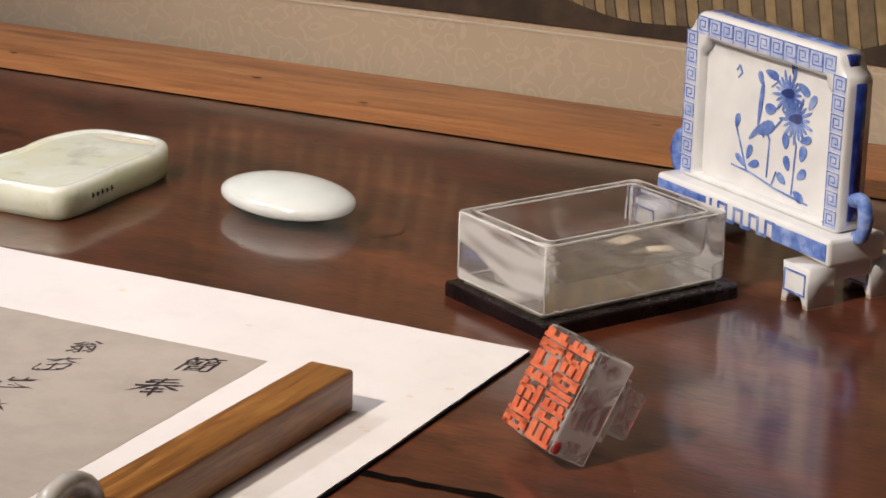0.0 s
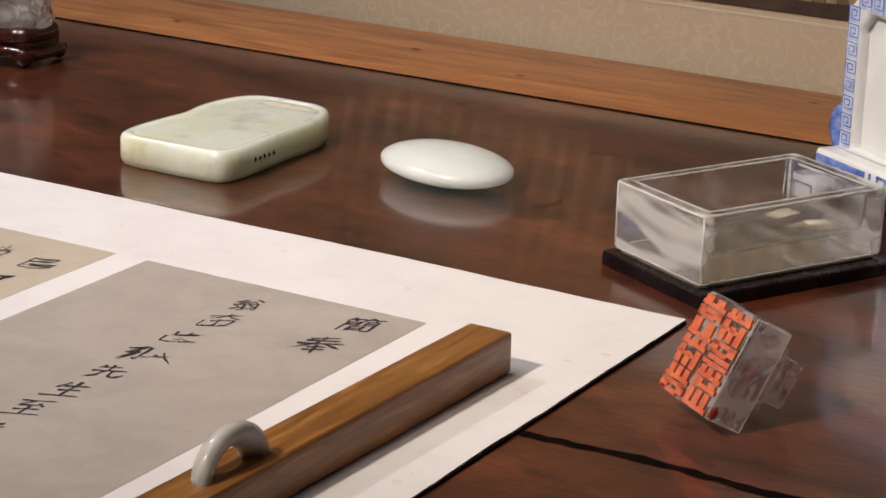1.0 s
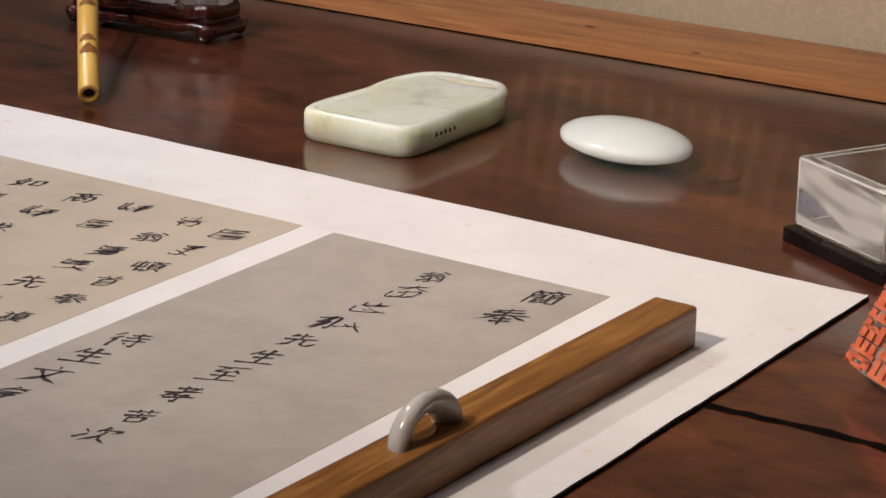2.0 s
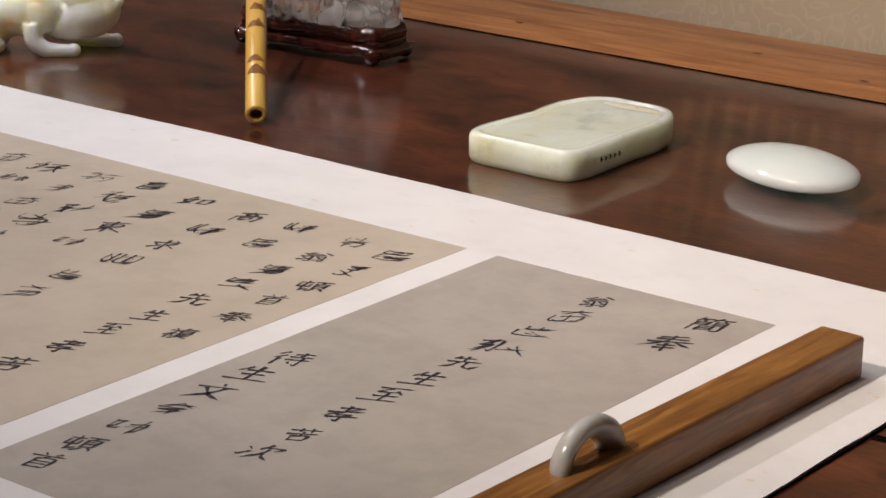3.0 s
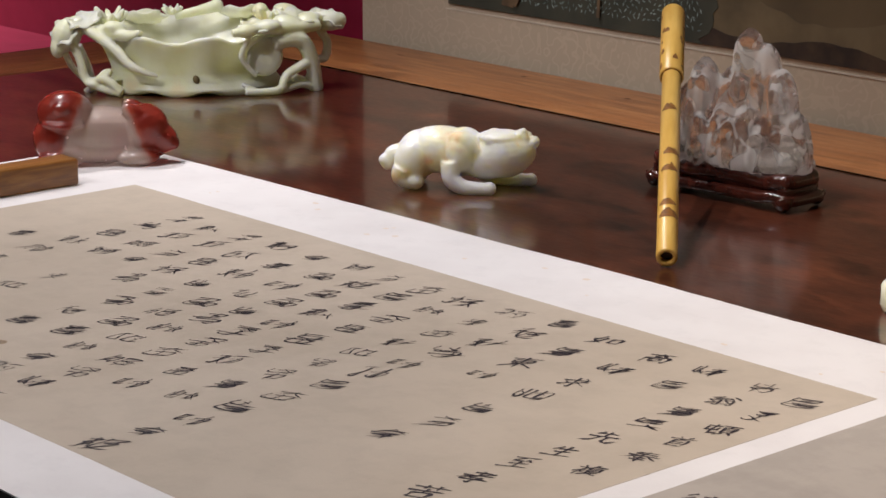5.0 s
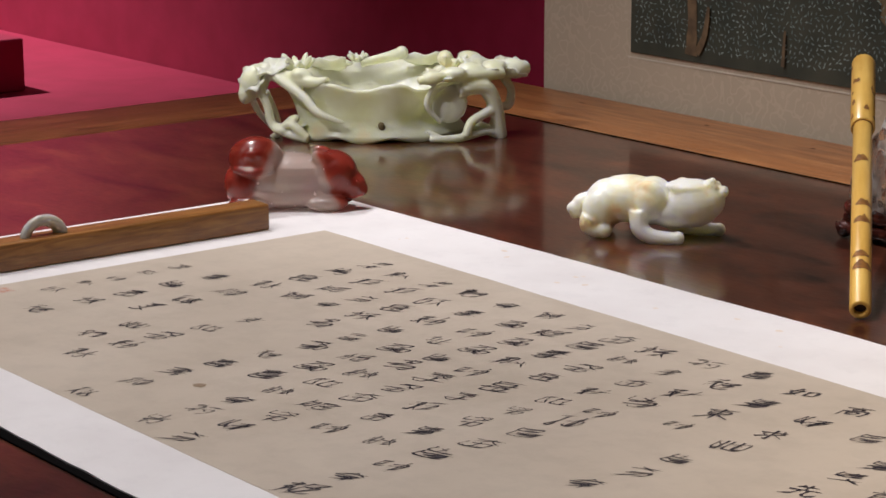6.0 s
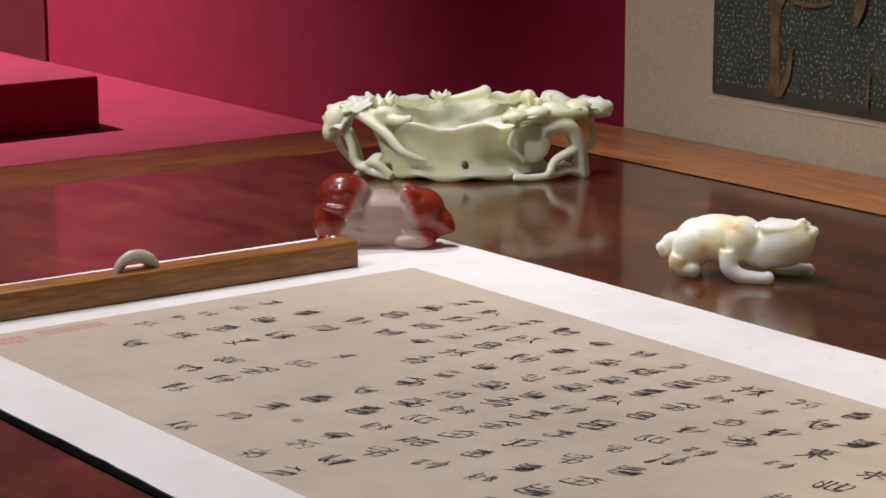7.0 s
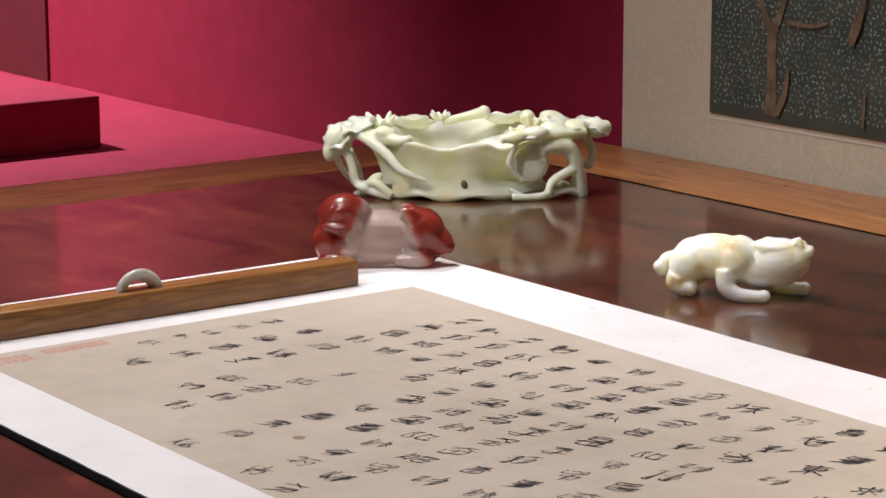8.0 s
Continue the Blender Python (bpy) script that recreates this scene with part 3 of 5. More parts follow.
for k in range(5):
    y = -0.024 + k * 0.0031
    block(0.0274, 0.0277, y - 0.0006, y + 0.0001, 0.0058, 0.0074 if k % 2 else 0.0078, bm=bm)
    block(0.0274, 0.0277, y - 0.0006, y + 0.0009, 0.0064, 0.0068, bm=bm)
part("inventory_mark", bm, INK, stone, "small dark inventory mark", smooth=False)

# ---- oval white jade disc ----
disc = thing("jade_disc", "smooth bluish-white jade oval lying on the table", "jade disc", pose(0.0432, 0.1470, ZT, 0, 0, -18.5))
bm = bmesh.new()
prof = [(0.02, 0.0), (0.30, 0.0002), (0.52, 0.0013), (0.75, 0.0030), (0.90, 0.0044), (0.975, 0.0054), (0.995, 0.0061), (1.0, 0.0070), (0.996, 0.0081), (0.97, 0.0090), (0.88, 0.0104), (0.72, 0.0119),
        (0.50, 0.0132), (0.26, 0.0139), (0.02, 0.0141)]
rings = [[bm.verts.new((0.0303 * r * math.cos(2 * math.pi * k / 72), 0.0214 * r * math.sin(2 * math.pi * k / 72), z)) for k in range(72)] for r, z in prof]
for p, q in zip(rings, rings[1:]):
    for k in range(72):
        bm.faces.new((p[k], p[(k + 1) % 72], q[(k + 1) % 72], q[k]))
bm.faces.new(rings[0][::-1])
bm.faces.new(rings[-1])
part("stone", bm, JADEWHITE, disc)

# ---- crystal box on a black tray ----
box = thing("crystal_box", "clear rock-crystal box with a lid on a black lacquer tray", "box", pose(0.1815, 0.1165, ZT, 0, 0, 62.3))
part("tray", prism([(x, y - 0.0010) for x, y in rounded(0.0856, 0.0568, 0.0025)], 0.0, 0.0048, 0.0008), TRAY, box, "black lacquer tray", smooth=False)


def vessel(w, d, z0, z1, wall_x, wall_y, floor_z):
    """A thick-walled open vessel with rounded edges: skin outside, over the rim and down into the hollow."""
    bm = bmesh.new()
    rows = [(0.0008, 0.0008, z0, 0.0022), (0.0, 0.0, z0 + 0.0008, 0.0026), (0.0, 0.0, z1 - 0.0010, 0.0026), (0.0004, 0.0004, z1 - 0.0003, 0.0024), (0.0011, 0.0011, z1, 0.0020),
            (wall_x - 0.0010, wall_y - 0.0010, z1, 0.0020), (wall_x - 0.0002, wall_y - 0.0002, z1 - 0.0006, 0.0020), (wall_x, wall_y, z1 - 0.0016, 0.0020),
            (wall_x + 0.0006, wall_y + 0.0004, floor_z + 0.0030, 0.0025), (wall_x + 0.0014, wall_y + 0.0010, floor_z + 0.0008, 0.0030), (wall_x + 0.0034, wall_y + 0.0030, floor_z, 0.0040)]
    rings = [[bm.verts.new((x, y, z)) for x, y in rounded(w - 2 * ix, d - 2 * iy, r)] for ix, iy, z, r in rows]
    n = len(rings[0])
    for a, b in zip(rings, rings[1:]):
        for k in range(n):
            bm.faces.new((a[k], a[(k + 1) % n], b[(k + 1) % n], b[k]))
    bm.faces.new(rings[0][::-1])
    last = rings[-1]
    for share in (0.8, 0.6, 0.4, 0.2):
        ring = [bm.verts.new((v.co.x * share, v.co.y * share, floor_z + 0.0011 * math.sin(v.co.x * share * 170 + v.co.y * share * 90) * (1 - share))) for v in rings[-1]]
        for k in range(n):
            bm.faces.new((last[k], last[(k + 1) % n], ring[(k + 1) % n], ring[k]))
        last = ring
    bm.faces.new(last)
    bmesh.ops.recalc_face_normals(bm, faces=bm.faces[:])
    return bm


# Added slab whose colour paints the olive reflection low in the crystal.
part("base", prism(rounded(0.0760, 0.0460, 0.0022), 0.0049, 0.0060), mat("olive_reflection_tone", [(0.24, 0.22, 0.16), (0.34, 0.31, 0.24)], 60, 0.35), box, "thin slab giving the crystal its olive reflection", smooth=False)
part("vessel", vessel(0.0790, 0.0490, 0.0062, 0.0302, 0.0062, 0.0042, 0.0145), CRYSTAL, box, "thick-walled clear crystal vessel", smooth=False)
# Highlights on the box's edges, laid on as thin white tubes.
bm = bmesh.new()
for z, inset, r in ((0.0298, 0.0003, 0.00045), (0.0300, 0.0050, 0.00035), (0.0066, 0.0003, 0.0003)):
    ring = [(x, y, z) for x, y in rounded(0.0790 - 2 * inset, 0.0490 - 2 * inset * 0.8, 0.0022)]
    tube(bm, ring + ring[:1], [r] * (len(ring) + 1), 6, steps=1)
for sx in (-1, 1):
    for sy in (-1, 1):
        tube(bm, [(sx * 0.0388, sy * 0.0238, 0.0069), (sx * 0.0388, sy * 0.0238, 0.0296)], [0.0004, 0.0004], 6, steps=1)
part("edge_glint", bm, GLINTCHIP, box, "white tubes painting the highlights along the crystal edges")
chips = random.Random(6)
for k in range(9):
    bm = bmesh.new()
    x, sy = chips.uniform(-0.037, 0.037), chips.choice((-1, -1, 1))
    ball(bm, (x, sy * 0.0243, chips.choice((0.0294, 0.0070))), (chips.uniform(0.0005, 0.0014), 0.0004, 0.0004), None, 8, 6)
    part("chipped_edge", bm, GLINTCHIP, box, "small bright chip on the crystal edge")
bm = bmesh.new()
for x, y, r, turn in ((0.0165, 0.0040, 0.0058, 12), (0.0215, -0.0090, 0.0046, -20)):
    c, s_ = math.cos(radians(turn)), math.sin(radians(turn))
    prism([(x + r * (u * c - v * s_), y + r * (u * s_ + v * c)) for u, v in ((-1, -0.5), (0.9, -0.6), (1, 0.45), (0.1, 0.6), (-0.95, 0.5))], 0.0156, 0.0160, bm=bm)
part("paper_scrap", bm, mat("cream_paper_scrap", [(0.66, 0.58, 0.44), (0.76, 0.68, 0.54)], 200, 0.8), box, "scraps of cream paper inside", smooth=False)

# ---- crystal seal lying on its side ----
slope = radians(29)
bx = Vector((0.814, -0.581, 0)).normalized()
cy = Vector((0.581 * math.cos(slope), 0.814 * math.cos(slope), -math.sin(slope))).normalized()
up = bx.cross(cy)
place = Matrix((bx, cy, up)).transposed().to_4x4()
place.translation = (0.2312, -0.0195, ZT + 0.0002)
place = place @ Matrix.Diagonal((1.03, 1.03, 1.03, 1))
seal = thing("crystal_seal", "clear crystal seal on its side with an orange-red carved face", "seal", place)
# The seal's gleam is painted in as white patches too.
SEALCRYSTAL = clear("greyish_crystal", 0.30, veil_gleam=0.36, veil_gleam_scale=90, scale=60, rough=0.01, bump_scale=150, transmission=0.98, ior=1.48, rough_var=0.03)
part("body", block(-0.0128, 0.0128, -0.0132, 0.0, 0.0, 0.0310, 0.0008, 2), SEALCRYSTAL, seal, smooth=False)
bm = block(-0.0092, 0.0092, 0.0002, 0.0045, 0.0075, 0.0270, 0.0007, 2)
block(-0.0075, 0.0075, 0.0047, 0.0130, 0.0105, 0.0245, 0.0010, 2, bm=bm)
part("knob", bm, SEALCRYSTAL, seal, "stepped crystal knob with painted white gleam", smooth=False)
cut = random.Random(5)


def carve(x0, x1, z0, z1):
    block(min(x0, x1), max(x0, x1), -0.0140, -0.01325, min(z0, z1), max(z0, z1), bm=carving)


carving = bmesh.new()
for side in (-1, 1):
    xa, xb = (-0.0124, -0.0005) if side < 0 else (0.0005, 0.0124)
    z, order = 0.0006, [0, 1, 2, 3, 1, 4, 0, 2, 3, 1]
    cut.shuffle(order)
    for kind in order:
        if z > 0.0290:
            break
        h = min({0: 0.0034, 1: 0.0062, 2: 0.0038, 3: 0.0050, 4: 0.0030}[kind] * cut.uniform(0.85, 1.2), 0.0305 - z)
        n = cut.choice((2, 3, 3))
        step = (xb - xa) / n
        if kind in (0, 3):
            carve(xa, xb, z, z + 0.0012)
            for k in range(n):
                x = xa + step * (k + cut.uniform(0.05, 0.3))
                carve(x, x + step * 0.62, z + 0.0012, z + h - 0.0005)
        elif kind == 1:
            for k in range(n):
                x = xa + step * (k + 0.12)
                carve(x, x + step * 0.68, z, z + h - 0.0005 - 0.0012 * (k % 2))
            carve(xa, xb - step * 0.6, z + h * 0.45, z + h * 0.45 + 0.0011)
        elif kind == 2:
            carve(xa, xb, z + h - 0.0018, z + h - 0.0005)
            carve(xa, xb - step * 0.5, z, z + 0.0012)
            carve(xa, xa + step * 0.6, z, z + h - 0.0006)
            carve(xb - step * 0.6, xb, z + 0.0008, z + h - 0.0006)
        else:
            carve(xa, xb, z, z + 0.0011)
            carve(xa + step * 0.3, xb, z + 0.0016, z + h - 0.0004)
        z += h
part("carving", carving, ORANGE, seal, "orange-red carved seal face", smooth=False)
# The seal's edge highlights are thin white tubes as well.
bm = bmesh.new()
for sx in (-1, 1):
    for y in (-0.0128, -0.0004):
        tube(bm, [(sx * 0.0124, y, 0.0006), (sx * 0.0124, y, 0.0304)], [0.0002, 0.0002], 6, steps=1)
    for z in (0.0004, 0.0306):
        tube(bm, [(sx * 0.0124, -0.0128, z), (sx * 0.0124, -0.0004, z)], [0.0002, 0.0002], 6, steps=1)
part("edge_highlight", bm, GLINTCHIP, seal, "white tubes painting the highlights along the crystal edges")
bm = bmesh.new()
ball(bm, (0.0129, -0.0114, 0.0022), (0.0003, 0.0013, 0.0019))
part("paste_smear", bm, mat("dark_red_paste", [(0.35, 0.02, 0.015), (0.45, 0.04, 0.03)], 300, 0.5), seal, "smear of dark red seal paste")


# ---- blue and white porcelain table screen ----
screen = thing("table_screen", "blue and white porcelain table screen with painted flowers", "table screen", pose(0.2212, 0.1815, ZT, 0, 0, -32))


def lines(name, pieces, y, width, parent, material, thick=0.0003):
    """Painted bars on an upright face: pieces of (x0, z0, x1, z1)."""
    bm = bmesh.new()
    for x0, z0, x1, z1 in pieces:
        d = Vector((x1 - x0, 0, z1 - z0))
        s = Vector((-d.z, 0, d.x)).normalized() * width / 2
        d = d.normalized() * width * 0.3
        a, b = Vector((x0, y, z0)) - d, Vector((x1, y, z1)) + d
        f = bm.faces.new([bm.verts.new(p) for p in (a + s, a - s, b - s, b + s)])
        r = bmesh.ops.extrude_face_region(bm, geom=[f])
        bmesh.ops.translate(bm, vec=(0, -thick, 0), verts=[v for v in r["geom"] if isinstance(v, bmesh.types.BMVert)])
    bmesh.ops.recalc_face_normals(bm, faces=bm.faces[:])
    return part(name, bm, material, parent, smooth=False)


def flat_shape(bm, outline, y, thick=0.0003):
    f = bm.faces.new([bm.verts.new((x, y, z)) for x, z in outline])
    r = bmesh.ops.extrude_face_region(bm, geom=[f])
    bmesh.ops.translate(bm, vec=(0, -thick, 0), verts=[v for v in r["geom"] if isinstance(v, bmesh.types.BMVert)])


def petal(bm, x, z, length, width, angle, y):
    c, s = math.cos(radians(angle)), math.sin(radians(angle))
    pts = []
    for k in range(12):
        a = 2 * math.pi * k / 12
        u, v = length * (0.5 + 0.5 * math.cos(a)), width * math.sin(a) * (0.75 + 0.25 * math.cos(a))
        pts.append((x + u * c - v * s, z + u * s + v * c))
    flat_shape(bm, pts, y)


W, H0, H1 = 0.0450, 0.0240, 0.0862
notch = 0.0055
frame_outline = [(-W, H0), (W, H0), (W, H1 - notch * 1.5), (W - notch * 0.6, H1 - notch * 1.1), (W - notch, H1 - notch * 0.3), (W - notch * 1.4, H1),
                 (-W + notch * 1.4, H1), (-W + notch, H1 - notch * 0.3), (-W + notch * 0.6, H1 - notch * 1.1), (-W, H1 - notch * 1.5)]
inner_outline = [(-W + 0.0085, H0 + 0.002), (W - 0.0085, H0 + 0.002), (W - 0.0085, H1 - 0.0150), (W - 0.0115, H1 - 0.0125), (W - 0.0125, H1 - 0.0095),
                 (-W + 0.0125, H1 - 0.0095), (-W + 0.0115, H1 - 0.0125), (-W + 0.0085, H1 - 0.0150)]


def upright(outline, y0, y1, bevel=0.0):
    bm = prism([(x, z) for x, z in outline], -y1, -y0, bevel)
    for v in bm.verts:
        v.co = Vector((v.co.x, -v.co.z, v.co.y))
    bmesh.ops.recalc_face_normals(bm, faces=bm.faces[:])
    return bm




def resample(outline, n):
    pts = [Vector(p) for p in outline] + [Vector(outline[0])]
    total = sum((b - a).length for a, b in zip(pts, pts[1:]))
    out, i, run = [], 0, 0.0
    for k in range(n):
        goal = total * k / n
        while run + (pts[i + 1] - pts[i]).length < goal:
            run += (pts[i + 1] - pts[i]).length
            i += 1
        out.append(tuple(pts[i].lerp(pts[i + 1], (goal - run) / (pts[i + 1] - pts[i]).length)))
    return out


# the frame: an outer band round the sunk panel
bm = bmesh.new()
N = 120
outer, inner = resample(frame_outline, N), resample(inner_outline, N)
mid = lambda p, q, s: (p[0] + (q[0] - p[0]) * s, p[1] + (q[1] - p[1]) * s)
rows = [[(*o, 0.0050) for o in outer], [(*o, -0.0045) for o in outer], [(*mid(o, i, 0.10), -0.0058) for o, i in zip(outer, inner)],
        [(*mid(o, i, 0.85), -0.0058) for o, i in zip(outer, inner)], [(*i, -0.0048) for i in inner], [(*i, -0.0015) for i in inner]]
rows = [[bm.verts.new((x, y, z)) for x, z, y in row] for row in rows]
for a, b in zip(rows, rows[1:]):
    for k in range(N):
        bm.faces.new((a[k], a[(k + 1) % N], b[(k + 1) % N], b[k]))
bm.faces.new(rows[0][::-1])
bmesh.ops.recalc_face_normals(bm, faces=bm.faces[:])
frame_part = part("frame", bm, PORCELAIN, screen)
panel_part = part("panel", upright(inner_outline, -0.0016, 0.004), PORCELAIN, screen, "white painted panel", smooth=False)
part("side_band", block(W - 0.0001, W + 0.0006, -0.0022, 0.0026, H0 + 0.004, H1 - notch * 1.8, 0.0003, 1), COBALTDARK, screen, "dark cobalt band along the edge")
part("side_band", block(W - notch * 1.3, W - notch * 0.7, -0.0022, 0.0026, H1 - notch * 1.0, H1 - notch * 0.2, 0.0003, 1), COBALTDARK, screen, "dark cobalt band along the edge")
part("top_band", block(-W + 0.010, W - 0.010, -0.0020, 0.0024, H1 - 0.0002, H1 + 0.0004, 0.0003, 1), COBALT, screen, "blue band along the top")

WASH = mat("pale_cobalt_wash", [(0.40, 0.48, 0.74), (0.62, 0.67, 0.82)], 220, 0.1, coat=0.6, coat_rough=0.03)


def key(cx, cz, s):
    a = s * 0.44
    b, c = a * 0.55, a * 0.15
    pts = [(cx - a, cz - a), (cx - a, cz + a), (cx + a, cz + a), (cx + a, cz - b), (cx - b, cz - b), (cx - b, cz + b), (cx + b * 0.7, cz + b), (cx + b * 0.7, cz - c), (cx - c, cz - c)]
    wash = bmesh.new()
    h = s * 0.45
    flat_shape(wash, [(cx - h, cz - h), (cx + h, cz - h), (cx + h, cz + h), (cx - h, cz + h)], -0.00582, 0.0001)
    bmesh.ops.recalc_face_normals(wash, faces=wash.faces[:])
    ground = part("fret", wash, WASH, frame_part, "pale blue fret square", smooth=False)
    lines("fret_line", [(*p, *q) for p, q in zip(pts, pts[1:])], -0.00595, 0.00042, ground, COBALT, 0.0001)


for k in range(11):
    key(-W + 0.0100 + k * (2 * W - 0.020) / 10, H1 - 0.0048, 0.0073)
for k in range(8):
    for s in (-1, 1):
        key(s * (W - 0.0042), H0 + 0.0045 + k * 0.0067, 0.0068)
PY = -0.0017


def painted_leaf(name, x, z, l, w, a, material, y=PY, label=""):
    bm = bmesh.new()
    petal(bm, x, z, l, w, a, y)
    bmesh.ops.recalc_face_normals(bm, faces=bm.faces[:])
    part(name, bm, material, panel_part, label, smooth=False)


for fx, fz, r in ((0.0100, 0.0650, 0.0088), (0.0150, 0.0570, 0.0092)):
    bm = bmesh.new()
    for k in range(18):
        petal(bm, fx, fz, r * (0.8 + 0.2 * (k % 2)), r * 0.085, 360 * k / 18 + 8, PY)
    bmesh.ops.recalc_face_normals(bm, faces=bm.faces[:])
    part("painted_flower", bm, COBALT, panel_part, "painted cobalt daisy", smooth=False)
    painted_leaf("flower_centre", fx - 0.0036, fz, 0.0072, 0.0023, 8, COBALTDARK, PY - 0.0002, "dark cobalt flower centre")
painted_leaf("painted_leaf", 0.0120, 0.0725, 0.0060, 0.0014, 92, COBALTDARK)
for x, z, l, w, a in ((-0.0030, 0.0710, 0.0075, 0.0021, -10), (0.0150, 0.0700, 0.0070, 0.0022, -25), (0.0215, 0.0620, 0.0065, 0.0020, 60), (0.0180, 0.0500, 0.0062, 0.0018, 20),
                      (0.0105, 0.0455, 0.0055, 0.0024, 95), (0.0190, 0.0430, 0.0060, 0.0026, 75), (0.0125, 0.0380, 0.0055, 0.0022, 110), (0.0175, 0.0365, 0.0058, 0.0022, 40),
                      (0.0115, 0.0330, 0.0055, 0.0020, 150), (0.0160, 0.0315, 0.0060, 0.0022, -25), (-0.0175, 0.0470, 0.0055, 0.0018, 80), (-0.0105, 0.0370, 0.0060, 0.0018, 70),
                      (-0.0095, 0.0350, 0.0062, 0.0018, 20), (-0.0110, 0.0340, 0.0070, 0.0016, 150), (0.0040, 0.0585, 0.0060, 0.0026, 190), (0.0130, 0.0705, 0.0080, 0.0015, 95)):
    painted_leaf("painted_leaf", x, z, l, w, a, COBALT)
# the standing bird-like spray reduced to plain leaf shapes
for x, z, l, w, a in ((-0.0065, 0.0480, 0.0110, 0.0032, 25), (-0.0055, 0.0500, 0.0170, 0.0014, 84), (-0.0045, 0.0655, 0.0050, 0.0017, 110), (-0.0100, 0.0445, 0.0090, 0.0014, 45)):
    painted_leaf("painted_leaf", x, z, l, w, a, COBALT)
stems = []
for x0, z0, x1, z1 in ((0.0150, 0.0300, 0.0160, 0.0480), (0.0160, 0.0480, 0.0130, 0.0540), (-0.0105, 0.0330, -0.0172, 0.0470), (0.0010, 0.0330, 0.0015, 0.0470), (0.0015, 0.0470, -0.0010, 0.0500),
                       (0.0080, 0.0560, 0.0020, 0.0500), (-0.0020, 0.0470, -0.0030, 0.0490), (-0.0190, 0.0330, -0.0080, 0.0325), (-0.0080, 0.0325, 0.0060, 0.0300), (0.0060, 0.0300, 0.0240, 0.0285),
                       (0.0040, 0.0310, 0.0060, 0.0360), (0.0010, 0.0660, 0.0050, 0.0690), (-0.0190, 0.0680, -0.0175, 0.0700), (-0.0175, 0.0700, -0.0160, 0.0675), (-0.0160, 0.0675, -0.0180, 0.0655)):
    stems.append((x0, z0, x1, z1))
for piece in stems:
    lines("painted_stem", [piece], PY, 0.0006, panel_part, COBALT)

# stand of the screen: a bench with two cross feet and scroll ears
bm = block(-0.0495, 0.0495, -0.0125, 0.0125, 0.0140, 0.0240, 0.0016, 3)
for k in range(1, 12):
    cut_x = -0.0495 + 0.099 * k / 12
    bmesh.ops.bisect_plane(bm, geom=bm.verts[:] + bm.edges[:] + bm.faces[:], plane_co=(cut_x, 0, 0), plane_no=(1, 0, 0))
for v in bm.verts:
    if v.co.z < 0.0190:
        v.co.z += 0.0022 * math.cos(v.co.x / 0.0495 * math.pi / 2)
bench_part = part("bench", bm, PORCELAIN, screen)
part("bench_band", block(-0.0480, -0.0190, -0.0129, -0.0124, 0.0160, 0.0222, 0.0002, 1), COBALT, bench_part, "blue band on the bench", smooth=False)
part("bench_band", block(0.0190, 0.0480, -0.0129, -0.0124, 0.0160, 0.0222, 0.0002, 1), COBALT, bench_part, "blue band on the bench", smooth=False)
for k in range(8):
    x = -0.016 + 0.0045 * k
    lines("bench_fret", [(x, 0.0165, x, 0.0220), (x, 0.0220 if k % 2 else 0.0165, x + 0.0045, 0.0220 if k % 2 else 0.0165)], -0.01255, 0.0011, bench_part, COBALT)
for s in (-1, 1):
    x0, x1 = sorted((s * 0.0345, s * 0.0488))
    foot = [(x0, 0.0008), (x0 + 0.0028, 0.0008), (x0 + 0.0042, 0.0034), (x1 - 0.0042, 0.0034), (x1 - 0.0028, 0.0008), (x1, 0.0008), (x1 - 0.0008, 0.0070), (x1, 0.0143), (x0, 0.0143), (x0 + 0.0008, 0.0070)]
    for y0, y1 in ((-0.0200, -0.0080), (0.0080, 0.0200)):
        part("foot_rim", block(x0 + 0.0001, x0 + 0.0027, y0 + 0.0004, y1 - 0.0004, 0.0, 0.0009), CLAY, screen, "unglazed buff clay edge", smooth=False)
        part("foot_rim", block(x1 - 0.0027, x1 - 0.0001, y0 + 0.0004, y1 - 0.0004, 0.0, 0.0009), CLAY, screen, "unglazed buff clay edge", smooth=False)
        foot_part = part("foot", upright(foot, y0, y1, 0.0007), PORCELAIN, screen, "scalloped foot with a blue outline")
        lines("foot_line", [(x0 + 0.0018, 0.0045, x0 + 0.0018, 0.0120), (x0 + 0.0018, 0.0120, x1 - 0.0018, 0.0120), (x1 - 0.0018, 0.0120, x1 - 0.0018, 0.0045), (x0 + 0.0018, 0.0045, x1 - 0.0018, 0.0045)],
              y0 - 0.0001, 0.0006, foot_part, COBALT)
    part("cross_bar", block(x0 + 0.001, x1 - 0.001, -0.0082, 0.0082, 0.0085, 0.0142, 0.0008), PORCELAIN, screen)
    bm = bmesh.new()
    tube(bm, [(s * 0.0450, 0, 0.0350), (s * 0.0500, 0, 0.0365), (s * 0.0525, 0, 0.0310), (s * 0.0510, 0, 0.0245), (s * 0.0475, 0, 0.0235)], [0.0020, 0.0026, 0.0028, 0.0024, 0.0018], 10, 1.3)
    part("ear", bm, COBALT, screen, "blue scroll ear")


# ---- rock-crystal mountain on a carved stand, with a brush leaning on it ----
mountain = thing("brush_rest", "clear rock-crystal mountain brush rest", "brush rest", pose(-0.2475, 0.2060, ZT, 0, 0, 2))
